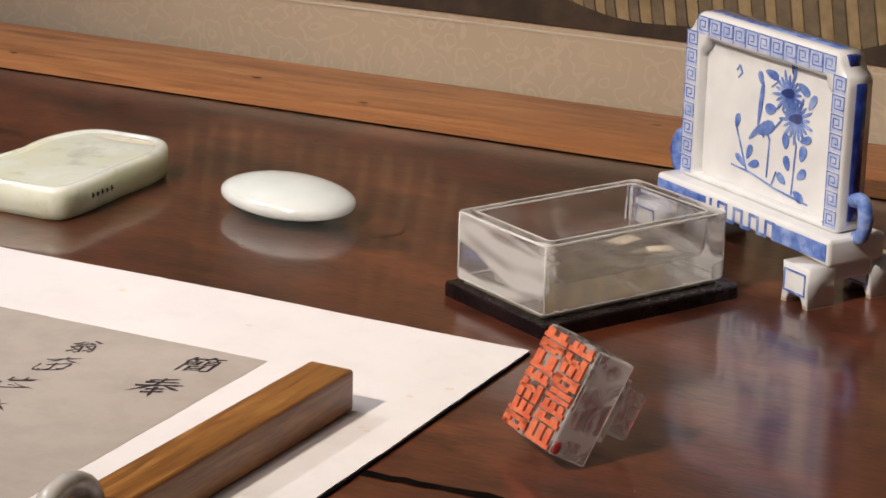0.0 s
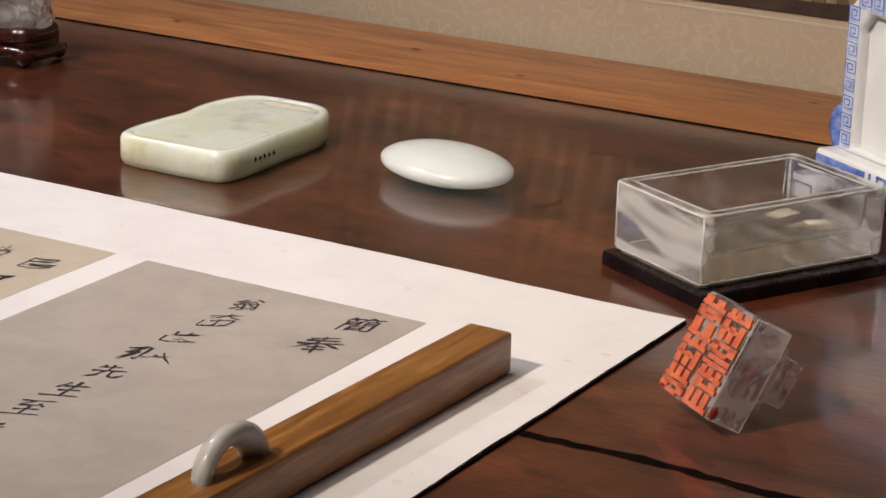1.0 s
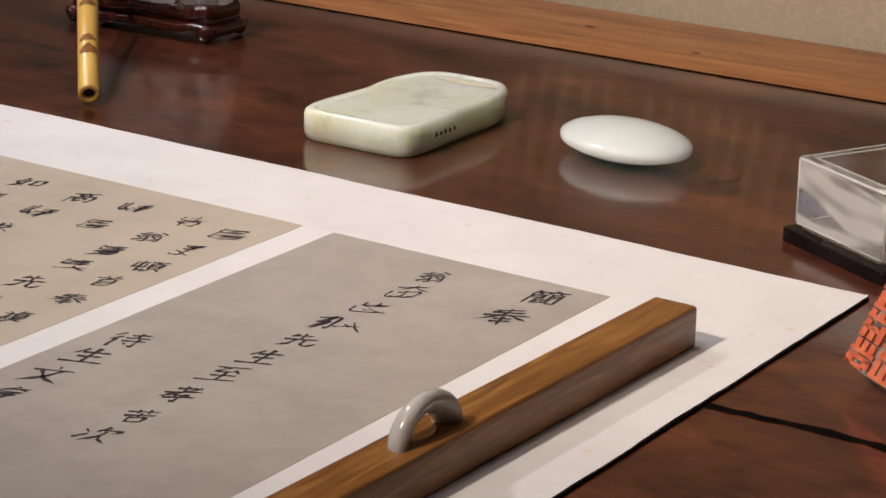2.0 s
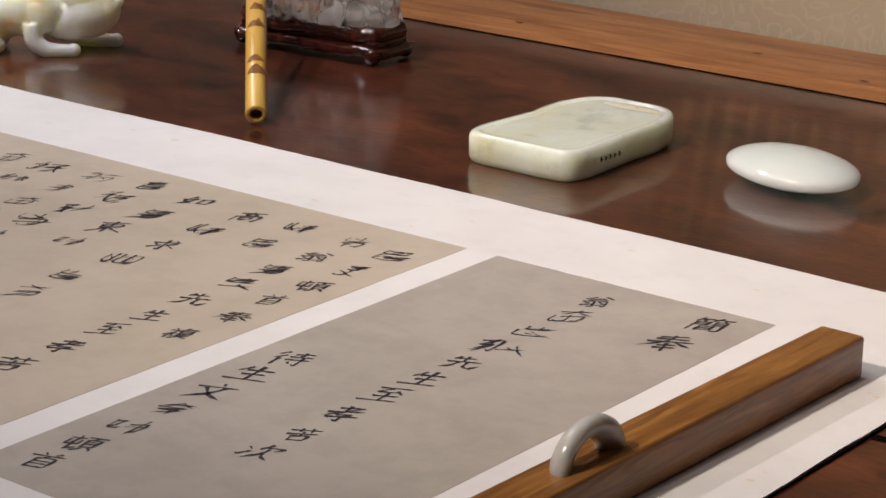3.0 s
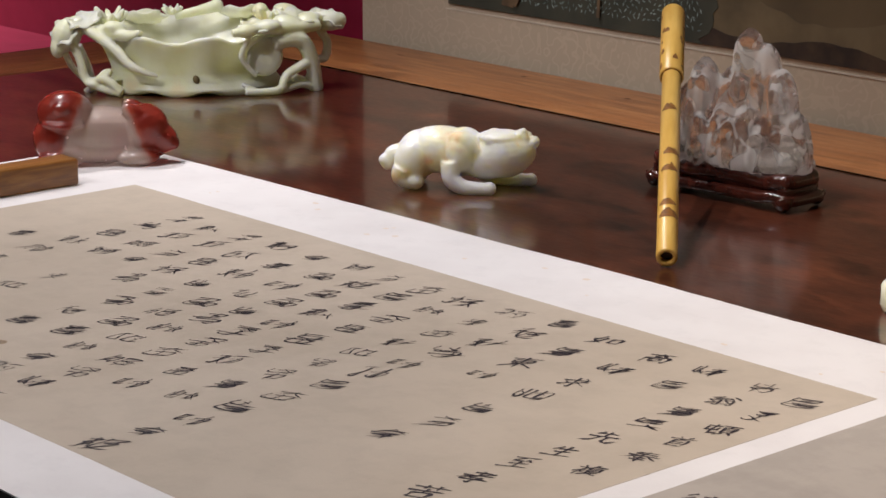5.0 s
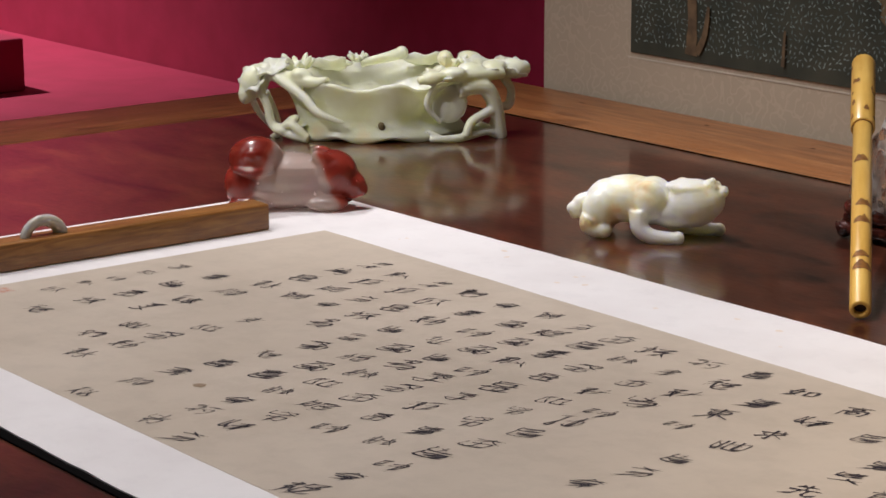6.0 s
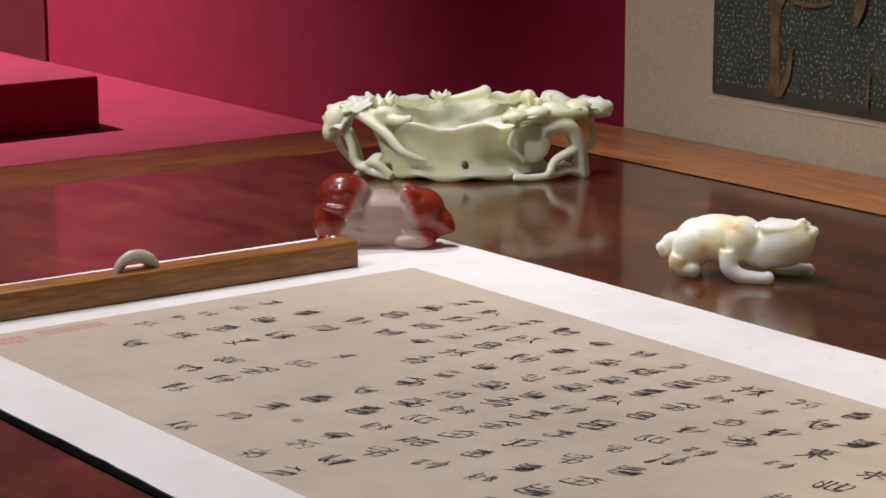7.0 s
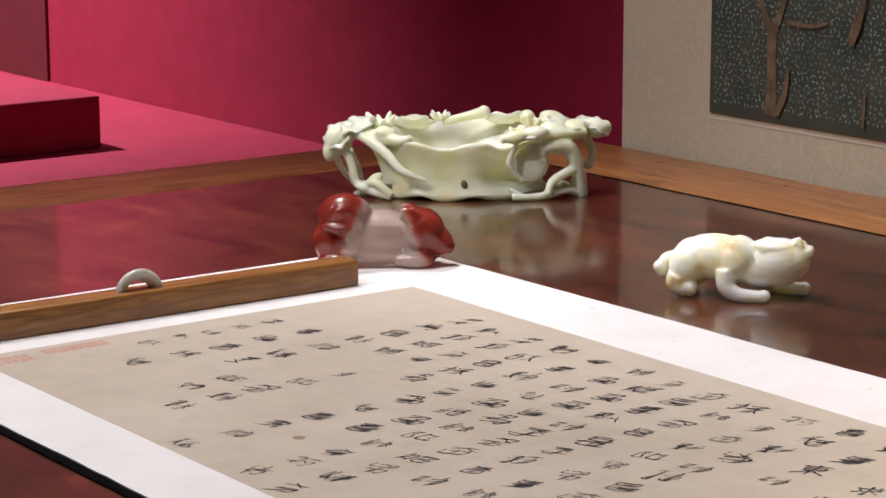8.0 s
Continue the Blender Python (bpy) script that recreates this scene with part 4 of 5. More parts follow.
peaks = ((0.0075, 0.0, 0.0820, 0.0085), (-0.0200, -0.002, 0.0655, 0.0085), (0.0175, 0.002, 0.0755, 0.0075), (0.0290, 0.0, 0.0650, 0.0080), (-0.0320, 0.001, 0.0520, 0.0075),
         (-0.0410, 0.002, 0.0420, 0.0065), (0.0000, -0.007, 0.0520, 0.0080), (-0.0140, -0.008, 0.0430, 0.0075), (0.0140, -0.008, 0.0480, 0.0085), (0.0030, -0.010, 0.0380, 0.0070),
         (-0.0260, -0.008, 0.0370, 0.0075), (0.0250, -0.006, 0.0420, 0.0085), (-0.0060, 0.004, 0.0620, 0.0085))
bm = bmesh.new()
for x, y, top, r in peaks:
    x *= 0.92
    tube(bm, [(x * 1.06, y, 0.0170), (x * 1.04, y, 0.0165 + (top - 0.0165) * 0.45), (x, y * 0.9, top - r * 1.3), (x, y * 0.8, top - r * 0.45), (x, y * 0.8, top)],
         [r * 1.22, r * 1.10, r * 0.92, r * 0.62, r * 0.12], 10, steps=3)
    for k in range(3):
        s = pen.uniform(0.15, 0.75)
        ball(bm, (x + pen.uniform(-0.7, 0.7) * r, y - r * pen.uniform(0.55, 1.0), 0.0165 + (top - 0.0165) * s), (r * pen.uniform(0.45, 0.7), r * 0.5, r * pen.uniform(0.7, 1.3)), None, 10, 8)
tube(bm, [(0.0340, 0, 0.0170), (0.0340, 0, 0.0300), (0.0335, 0, 0.0405), (0.0325, 0, 0.0450)], [0.0105, 0.0098, 0.0075, 0.0030], 6, steps=2)
block(-0.0405, 0.0415, -0.0100, 0.0110, 0.0166, 0.0235, 0.003, 2, bm=bm)
fuse(part("crystal", bm, CRYSTALROUGH, mountain), 0.0010, 2)
veils = random.Random(44)
VEIL = clear("white_crystal_veil", 0.55, veil_gleam=0.8, veil_gleam_scale=160, scale=160, rough=0.3, bump_scale=300, transmission=0.9, rough_var=0.08)
for k in range(16):
    x = veils.uniform(-0.032, 0.038) if k < 10 else veils.uniform(0.026, 0.038)
    bm = bmesh.new()
    ball(bm, (x, veils.uniform(-0.007, 0.004), veils.uniform(0.021, 0.030)), (veils.uniform(0.003, 0.006), 0.0006, veils.uniform(0.002, 0.005)),
         Matrix.Rotation(radians(veils.uniform(-40, 40)), 4, "Z") @ Matrix.Rotation(radians(veils.uniform(-40, 40)), 4, "Y"), 12, 8)
    part("veil", bm, VEIL, mountain, "white cloudy veil inside the crystal")

stand = thing("carved_stand", "dark red-brown carved wooden stand with wavy tiers", "stand", pose(-0.2475, 0.2060, ZT, 0, 0, 2))


def wavy(half_x, half_y, z0, z1, amp, seed):
    out = []
    for k in range(80):
        a = 2 * math.pi * k / 80
        c, s = math.cos(a), math.sin(a)
        x, y = half_x * math.copysign(abs(c) ** 0.35, c), half_y * math.copysign(abs(s) ** 0.35, s)
        w = 1 + amp * math.sin(a * 11 + seed)
        out.append((x * (1 + amp * 0.3 * math.sin(a * 5)), y * w))
    bm = prism(out, z0, z1)
    bm.faces.ensure_lookup_table()
    caps = [e for f in bm.faces if len(f.verts) == 80 for e in f.edges]
    bmesh.ops.bevel(bm, geom=caps, offset=(z1 - z0) * 0.42, segments=3, profile=0.5, affect="EDGES")
    for v in bm.verts:
        v.co.z += 0.0008 * math.sin(v.co.x * 150 + seed) + 0.0004 * math.sin(v.co.x * 410)
    return bm


part("upper_tier", wavy(0.0432, 0.0152, 0.0098, 0.0174, 0.035, 1), STANDWOOD, stand)
part("waist", block(-0.0410, 0.0410, -0.0125, 0.0125, 0.0075, 0.0120, 0.001), STANDWOOD, stand)
part("lower_tier", wavy(0.0450, 0.0168, 0.0030, 0.0084, 0.035, 3), STANDWOOD, stand)
for x in (-0.0392, 0.0392):
    for y in (-0.0125, 0.0125):
        bm = bmesh.new()
        tube(bm, [(x, y, 0.0056), (x * 1.03, y * 1.05, 0.0030), (x * 1.06, y * 1.10, 0.0014)], [0.0052, 0.0040, 0.0014], 10)
        part("foot", bm, STANDWOOD, stand)

low, high = Vector((-0.1745, 0.0800, ZT + 0.0046)), Vector((-0.3255, 0.2450, 0.0740))
axis = (high - low).normalized()
brush = thing("writing_brush", "yellow mottled bamboo writing brush with its cap on, leaning", "brush",
              Matrix.Translation(low) @ axis.to_track_quat("Z", "Y").to_matrix().to_4x4())
length = (high - low).length


def cane(z0, z1, r, hole, n=28):
    bm = bmesh.new()
    prof = [(hole, z0 + 0.004), (hole, z0 + 0.0002), (hole + 0.0003, z0), (r - 0.0004, z0), (r, z0 + 0.0005), (r * 1.01, (z0 + z1) / 2), (r, z1 - 0.0008), (r - 0.0008, z1), (0.0002, z1)]
    rings = [[bm.verts.new((rr * math.cos(2 * math.pi * k / n), rr * math.sin(2 * math.pi * k / n), z)) for k in range(n)] for rr, z in prof]
    for a, b in zip(rings, rings[1:]):
        for k in range(n):
            bm.faces.new((a[k], a[(k + 1) % n], b[(k + 1) % n], b[k]))
    bmesh.ops.recalc_face_normals(bm, faces=bm.faces[:])
    return bm


handle_part = part("handle", cane(0.0, length * 0.705, 0.0046, 0.0027), BAMBOO, brush)
cap_part = part("cap", cane(length * 0.70, length, 0.0059, 0.0047), BAMBOO, brush, "wider bamboo cap with dark flecks")
bm = bmesh.new()
bmesh.ops.create_circle(bm, cap_ends=True, segments=24, radius=0.0030, matrix=Matrix.Translation((0, 0, 0.0030)))
part("hollow_end", bm, HOLLOW, brush, "dark hollow end of the cane")
bm = bmesh.new()
tube(bm, [(0.0047 * math.cos(a), 0.0047 * math.sin(a), length * 0.702) for a in [2 * math.pi * k / 16 for k in range(17)]], [0.0006] * 17, 6, steps=2)
part("cap_rim", bm, BAMBOOSPOT, cap_part, "dark rim where the cap begins")


def mottle(bm, z, a0, span, rise, r):
    """A dark patch that follows the round cane."""
    n = 9
    grid = []
    for i in range(n):
        s = i / (n - 1)
        a = a0 + span * (s - 0.5)
        h = rise * (0.25 + 0.75 * math.sin(math.pi * s)) * (0.8 + 0.4 * noise.noise(Vector((a * 3, z * 90, r))))
        grid.append([bm.verts.new((r * math.cos(a), r * math.sin(a), z + zz)) for zz in (-h * 0.25, h * 0.35, h)])
    for a, b in zip(grid, grid[1:]):
        for k in range(2):
            bm.faces.new((a[k], b[k], b[k + 1], a[k + 1]))


eye_side = math.atan2(*reversed((brush.matrix_world.inverted().to_3x3() @ Vector((0.65, -0.70, 0.25))).to_2d()))
for z, da, span, rise in ((0.028, 0.1, 2.0, 0.007), (0.038, -0.1, 1.7, 0.005), (0.068, 0.0, 1.8, 0.006), (0.083, 0.3, 1.9, 0.006), (0.125, -0.2, 1.6, 0.006), (0.150, 2.6, 1.9, 0.006), (0.055, 2.8, 1.8, 0.006)):
    bm = bmesh.new()
    mottle(bm, z, eye_side + da, span, rise, 0.00472)
    part("mottle", bm, BAMBOOSPOT, handle_part, "brown mottled patch")
fl = random.Random(9)
for k in range(18):
    bm = bmesh.new()
    mottle(bm, fl.uniform(length * 0.715, length * 0.985), fl.uniform(0, 6.28), fl.uniform(0.15, 0.6), fl.uniform(0.002, 0.006), 0.00605)
    part("fleck", bm, BAMBOOSPOT, cap_part, "dark fleck")


# ---- carved jade beast, agate beast, lotus bowl ----
lion = thing("jade_figurine", "creamy white jade carving of a crouching beast", "figurine", pose(-0.3475, 0.1170, ZT, 0, 0, 37))
bm = bmesh.new()
ball(bm, (-0.0070, 0, 0.0188), (0.0200, 0.0120, 0.0118), Matrix.Rotation(radians(2), 4, "Y"))
ball(bm, (-0.0185, 0, 0.0165), (0.0110, 0.0115, 0.0118))
ball(bm, (0.0035, 0, 0.0195), (0.0105, 0.0125, 0.0108))
ball(bm, (-0.0020, 0, 0.0135), (0.0150, 0.0085, 0.0068), Matrix.Rotation(radians(10), 4, "Y"))
ball(bm, (0.0045, -0.0080, 0.0225), (0.0085, 0.0040, 0.0065), Matrix.Rotation(radians(35), 4, "Y"))
ball(bm, (0.0140, 0, 0.0142), (0.0140, 0.0105, 0.0090))
ball(bm, (0.0235, 0, 0.0182), (0.0140, 0.0128, 0.0118), Matrix.Rotation(radians(-8), 4, "Y"))
ball(bm, (0.0310, 0, 0.0195), (0.0078, 0.0095, 0.0085))
ball(bm, (0.0375, 0, 0.0243), (0.0030, 0.0055, 0.0030))
ball(bm, (0.0215, -0.001, 0.0268), (0.0110, 0.0100, 0.0030))
ball(bm, (0.0315, 0, 0.0284), (0.0030, 0.0055, 0.0020))
ball(bm, (0.0330, -0.0030, 0.0300), (0.0018, 0.0018, 0.0018))
for y in (-0.0062, 0.0062):
    ball(bm, (0.0180, y * 1.3, 0.0262), (0.0048, 0.0022, 0.0026), Matrix.Rotation(radians(12), 4, "Y"))
    ball(bm, (0.0345, y * 0.6, 0.0272), (0.0016, 0.0018, 0.0016))
ball(bm, (0.0025, -0.0085, 0.0185), (0.0070, 0.0055, 0.0085), Matrix.Rotation(radians(-20), 4, "Y"))
tube(bm, [(-0.0010, -0.0105, 0.0150), (-0.0005, -0.0120, 0.0075), (0.0045, -0.0125, 0.0036), (0.0105, -0.0125, 0.0030), (0.0180, -0.0125, 0.0030)], [0.0050, 0.0046, 0.0040, 0.0034, 0.0030], 12)
tube(bm, [(0.0050, 0.0085, 0.0130), (0.0120, 0.0110, 0.0060), (0.0220, 0.0115, 0.0032), (0.0345, 0.0110, 0.0030)], [0.0055, 0.0046, 0.0036, 0.0032], 12)
ball(bm, (-0.0210, -0.0075, 0.0150), (0.0085, 0.0060, 0.0095), Matrix.Rotation(radians(25), 4, "Y"))
tube(bm, [(-0.0250, -0.0095, 0.0110), (-0.0265, -0.0095, 0.0070), (-0.0235, -0.0095, 0.0046), (-0.0185, -0.0095, 0.0046)], [0.0050, 0.0042, 0.0038, 0.0038], 12)
tube(bm, [(-0.0240, 0.0080, 0.0110), (-0.0250, 0.0100, 0.0065), (-0.0215, 0.0105, 0.0042)], [0.0060, 0.0050, 0.0044], 12)
tube(bm, [(-0.0270, 0, 0.0180), (-0.0320, -0.002, 0.0165), (-0.0335, -0.003, 0.0110), (-0.0355, -0.004, 0.0135)], [0.0036, 0.0036, 0.0034, 0.0024], 10)
for p, r in (((0.0182, -0.0125, 0.0032), 0.0034), ((0.0345, 0.0110, 0.0032), 0.0034), ((-0.0185, -0.0095, 0.0046), 0.0041), ((-0.0210, 0.0105, 0.0044), 0.0046), ((-0.0352, -0.004, 0.0135), 0.0030)):
    ball(bm, p, r)
fuse(part("carving", bm, JADELION, lion), 0.0007, 3)

AGATE = mat("red_and_grey_agate", [(0.34, 0.040, 0.024), (0.46, 0.085, 0.050), (0.56, 0.37, 0.31), (0.60, 0.47, 0.41)], 26, 0.24, 0.0001, transmission=0.55, subsurface=0.5, radius=(0.010,), coat=0.06, coat_rough=0.08,
            spread=(0.43, 0.54), distortion=0.3)
nodes, links = AGATE.node_tree.nodes, AGATE.node_tree.links
ramp = [n for n in nodes if n.type == "VALTORGB"][0]
coarse = [n for n in nodes if n.type == "TEX_NOISE"][0]
where = nodes.new("ShaderNodeTexCoord")
split = nodes.new("ShaderNodeSeparateXYZ")
links.new(where.outputs["Object"], split.inputs[0])
ends = nodes.new("ShaderNodeMath")
ends.operation = "ABSOLUTE"
shift = nodes.new("ShaderNodeMath")
shift.operation, shift.inputs[1].default_value = "SUBTRACT", 0.0002
links.new(split.outputs["X"], shift.inputs[0])
links.new(shift.outputs[0], ends.inputs[0])
gain = nodes.new("ShaderNodeMath")
gain.operation, gain.inputs[1].default_value, gain.inputs[2].default_value = "MULTIPLY_ADD", -17.0, 0.735
links.new(ends.outputs[0], gain.inputs[0])
low_part = nodes.new("ShaderNodeMath")
low_part.operation, low_part.inputs[1].default_value = "MULTIPLY_ADD", -7.0
links.new(split.outputs["Z"], low_part.inputs[0])
links.new(gain.outputs[0], low_part.inputs[2])
vein = nodes.new("ShaderNodeMath")
vein.operation, vein.inputs[1].default_value = "MULTIPLY_ADD", 0.35
links.new(coarse.outputs["Fac"], vein.inputs[0])
links.new(low_part.outputs[0], vein.inputs[2])
links.new(vein.outputs[0], ramp.inputs["Fac"])

agate = thing("agate_figurine", "red and grey agate carving of a crouching beast", "figurine", pose(-0.5045, 0.0165, 0.0003, 0, 0, 53.5))
bm = bmesh.new()
ball(bm, (-0.0010, 0, 0.0155), (0.0240, 0.0125, 0.0140))
ball(bm, (-0.0040, 0, 0.0075), (0.0290, 0.0120, 0.0075))
ball(bm, (-0.0180, -0.003, 0.0268), (0.0142, 0.0118, 0.0112))
ball(bm, (-0.0190, -0.0130, 0.0300), (0.0050, 0.0026, 0.0034))
tube(bm, [(-0.0290, -0.0105, 0.0225), (-0.0190, -0.0150, 0.0215), (-0.0085, -0.0110, 0.0225)], [0.0016, 0.0022, 0.0016], 8)
ball(bm, (-0.0245, 0, 0.0130), (0.0105, 0.0115, 0.0120))
ball(bm, (0.0215, -0.001, 0.0180), (0.0125, 0.0115, 0.0125), Matrix.Rotation(radians(35), 4, "Y"))
ball(bm, (0.0290, -0.001, 0.0130), (0.0095, 0.0085, 0.0080), Matrix.Rotation(radians(30), 4, "Y"))
ball(bm, (0.0345, -0.001, 0.0100), (0.0045, 0.0048, 0.0042))
for y in (-0.0075, 0.0060):
    ball(bm, (0.0170, y, 0.0265), (0.0075, 0.0026, 0.0042), Matrix.Rotation(radians(28), 4, "Y"))
ball(bm, (0.0180, -0.0085, 0.0040), (0.0110, 0.0050, 0.0040))
ball(bm, (0.0200, 0.0070, 0.0040), (0.0120, 0.0050, 0.0040))
ball(bm, (-0.0200, -0.0080, 0.0040), (0.0125, 0.0050, 0.0042))
ball(bm, (-0.0200, 0.0070, 0.0040), (0.0125, 0.0050, 0.0042))
fuse(part("carving", bm, AGATE, agate), 0.0008, 2)

bowl = thing("jade_bowl", "yellow-green jade lotus bowl with openwork stems and flowers", "bowl", pose(-0.6535, 0.1800, ZT, 0, 0, 53.6))


def lobed(a, k=9, depth=0.045):
    return 1 + depth * math.cos(k * a)


bm = bmesh.new()
NB = 108
prof = [(0.60, 0.0005), (0.80, 0.0), (0.90, 0.0022), (0.89, 0.0045), (0.83, 0.0085), (0.83, 0.014), (0.87, 0.021), (0.93, 0.028), (0.985, 0.0325), (0.99, 0.0345), (0.955, 0.0345), (0.89, 0.028), (0.80, 0.020), (0.66, 0.012), (0.3, 0.009), (0.01, 0.0085)]
rings = []
for i, (r, z) in enumerate(prof):
    ring = []
    for k in range(NB):
        a = 2 * math.pi * k / NB
        w = lobed(a, 9, 0.05 * min(1, max(0.2, z / 0.03)))
        flare = 0.0022 * math.cos(9 * a) * (z / 0.0345) ** 2
        lift = 0.0055 * (z / 0.0345) * (0.5 + 0.5 * math.sin(a)) ** 1.5 + 0.0012 * noise.noise(Vector((5 * math.cos(a), 5 * math.sin(a), 2))) * (z / 0.0345) ** 2
        ring.append(bm.verts.new((0.0590 * r * w * math.cos(a), 0.0055 + 0.0425 * r * w * math.sin(a), z + flare + lift + (0.0018 * math.cos(9 * a) if i in (1, 2) else 0))))
    rings.append(ring)
for a, b in zip(rings, rings[1:]):
    for k in range(NB):
        bm.faces.new((a[k], a[(k + 1) % NB], b[(k + 1) % NB], b[k]))
bm.faces.new(rings[0][::-1])
bm.faces.new(rings[-1])
bmesh.ops.recalc_face_normals(bm, faces=bm.faces[:])
part("basin", bm, JADEBOWL, bowl)


def leaf(bm, c, rx, ry, tilt_x, tilt_y, turn, cup=0.3):
    """A thick round leaf with a raised, wavy rim."""
    m = Matrix.Translation(c) @ Euler((radians(tilt_x), radians(tilt_y), radians(turn))).to_matrix().to_4x4()
    n, rows = 24, []
    for z_side in (1, -1):
        for r in ((0.0, 0.35, 0.7, 1.0) if z_side > 0 else (1.0, 0.7, 0.35, 0.0)):
            row = []
            for k in range(n):
                a = 2 * math.pi * k / n
                w = r * (1 + 0.13 * math.cos(7 * a))
                row.append(bm.verts.new(m @ Vector((rx * w * math.cos(a), ry * w * math.sin(a), cup * rx * r * r * (1 + 0.5 * math.sin(5 * a)) + 0.0009 * z_side * (1 if r < 1 else 0.5)))))
            rows.append(row)
    for a, b in zip(rows, rows[1:]):
        for k in range(n):
            bm.faces.new((a[k], a[(k + 1) % n], b[(k + 1) % n], b[k]))
    bmesh.ops.remove_doubles(bm, verts=bm.verts[:], dist=1e-6)
    bmesh.ops.recalc_face_normals(bm, faces=bm.faces[:])


def bloom(bm, c, r, n=8):
    """An open flower: a ring of pointed, upturned petals round a knob."""
    for k in range(n):
        a = 2 * math.pi * k / n + 0.2
        lean = 0.55 if k % 2 else 0.35
        u, v = math.cos(a), math.sin(a)
        tube(bm, [(c[0] + r * 0.12 * u, c[1] + r * 0.12 * v, c[2] - r * 0.25), (c[0] + r * 0.55 * u, c[1] + r * 0.55 * v, c[2] + r * 0.05), (c[0] + r * 0.95 * u, c[1] + r * 0.95 * v, c[2] + r * lean),
                  (c[0] + r * 1.05 * u, c[1] + r * 1.05 * v, c[2] + r * (lean + 0.18))], [r * 0.16, r * 0.30, r * 0.20, r * 0.05], 10, 0.7, steps=4)
    ball(bm, (c[0], c[1], c[2] + r * 0.1), (r * 0.32, r * 0.32, r * 0.3), None, 12, 8)


P = lambda px, py, y: ((px - 820) * 0.000343, y, (352 - py) * 0.000343 - (y + 0.028) * 0.14)


def openwork(name, label, tubes, lumps):
    bm = bmesh.new()
    for pts, rad in tubes:
        tube(bm, [P(*p) for p in pts], rad, 10)
    for px, py, y, rx, ry, rz, lean in lumps:
        ball(bm, P(px, py, y), (rx, ry, rz), Matrix.Rotation(radians(lean), 4, "Y"), 14, 10)
    return fuse(part(name, bm, JADEBOWL, bowl, label), 0.0008, 2)


openwork("openwork_side", "openwork lotus stems with a drooping leaf",
         ((((640, 232, -.016), (690, 268, -.025), (718, 298, -.0295), (762, 316, -.0325)), (.0030, .0032, .0028, .0010)),
          (((612, 248, -.012), (628, 285, -.014), (642, 325, -.016), (700, 345, -.026)), (.0032, .0026, .0028, .0026)),
          (((700, 343, -.026), (668, 318, -.022), (648, 335, -.012), (632, 345, .002)), (.0024, .0028, .0026, .0018)),
          (((622, 262, .004), (638, 300, .008), (648, 342, .006)), (.0028, .0024, .0026)),
          (((628, 222, -.006), (665, 236, -.016), (715, 246, -.026), (735, 240, -.032)), (.0040, .0042, .0036, .0020)),
          (((600, 270, -.006), (612, 300, .002), (640, 330, .004)), (.0024, .0020, .0022))),
         ((606, 244, -.008, .0090, .0080, .0105, 22), (592, 262, -.008, .0050, .0070, .0075, 10), (622, 226, -.006, .0085, .0080, .0055, -15), (650, 232, -.008, .0080, .0080, .0050, 10),
          (672, 312, -.019, .0050, .0040, .0030, -30), (655, 328, -.016, .0075, .0060, .0036, 10), (690, 232, -.020, .0070, .0050, .0042, 10)))
openwork("openwork_side", "openwork lotus stems with curled leaves",
         ((((960, 262, -.025), (1005, 256, -.019), (1026, 292, -.016), (1034, 345, -.012)), (.0040, .0052, .0046, .0044)),
          (((1036, 345, -.012), (1010, 334, -.018), (965, 344, -.026), (910, 346, -.031)), (.0028, .0024, .0026, .0018)),
          (((1030, 290, -.016), (1004, 304, -.020), (982, 318, -.024), (972, 342, -.027)), (.0034, .0030, .0028, .0024)),
          (((1042, 240, .004), (1056, 262, .004), (1050, 290, .002), (1030, 288, -.004)), (.0028, .0026, .0030, .0018)),
          (((905, 332, -.029), (942, 350, -.026), (978, 358, -.020)), (.0012, .0024, .0008)),
          (((1018, 262, .008), (1030, 310, .012), (1012, 345, .012)), (.0030, .0026, .0026)),
          (((890, 244, -.033), (940, 236, -.028), (990, 236, -.020), (1040, 232, -.010)), (.0026, .0034, .0040, .0034)),
          (((920, 250, -.030), (905, 285, -.030), (930, 318, -.027)), (.0014, .0020, .0014))),
         ((1060, 224, .002, .0090, .0075, .0062, 8), (1078, 224, .004, .0042, .0050, .0048, 0), (1020, 222, -.004, .0095, .0080, .0048, -6), (985, 226, -.014, .0090, .0075, .0045, 8),
          (950, 232, -.026, .0085, .0060, .0042, -5), (915, 240, -.032, .0070, .0040, .0040, -8), (945, 284, -.0235, .0110, .0032, .0120, 15), (1034, 338, -.012, .0045, .0050, .0042, 0),
          (985, 205, .012, .0080, .0080, .0040, 10), (940, 206, .010, .0050, .0060, .0050, 30), (1000, 328, -.010, .0070, .0050, .0036, 12)))
for c, r in ((P(680, 218, -.004), 0.0100), (P(955, 216, .004), 0.0090), (P(785, 206, .034), 0.0062)):
    bm = bmesh.new()
    bloom(bm, c, r)
    fuse(part("flower", bm, JADEBOWL, bowl), 0.0007, 1)
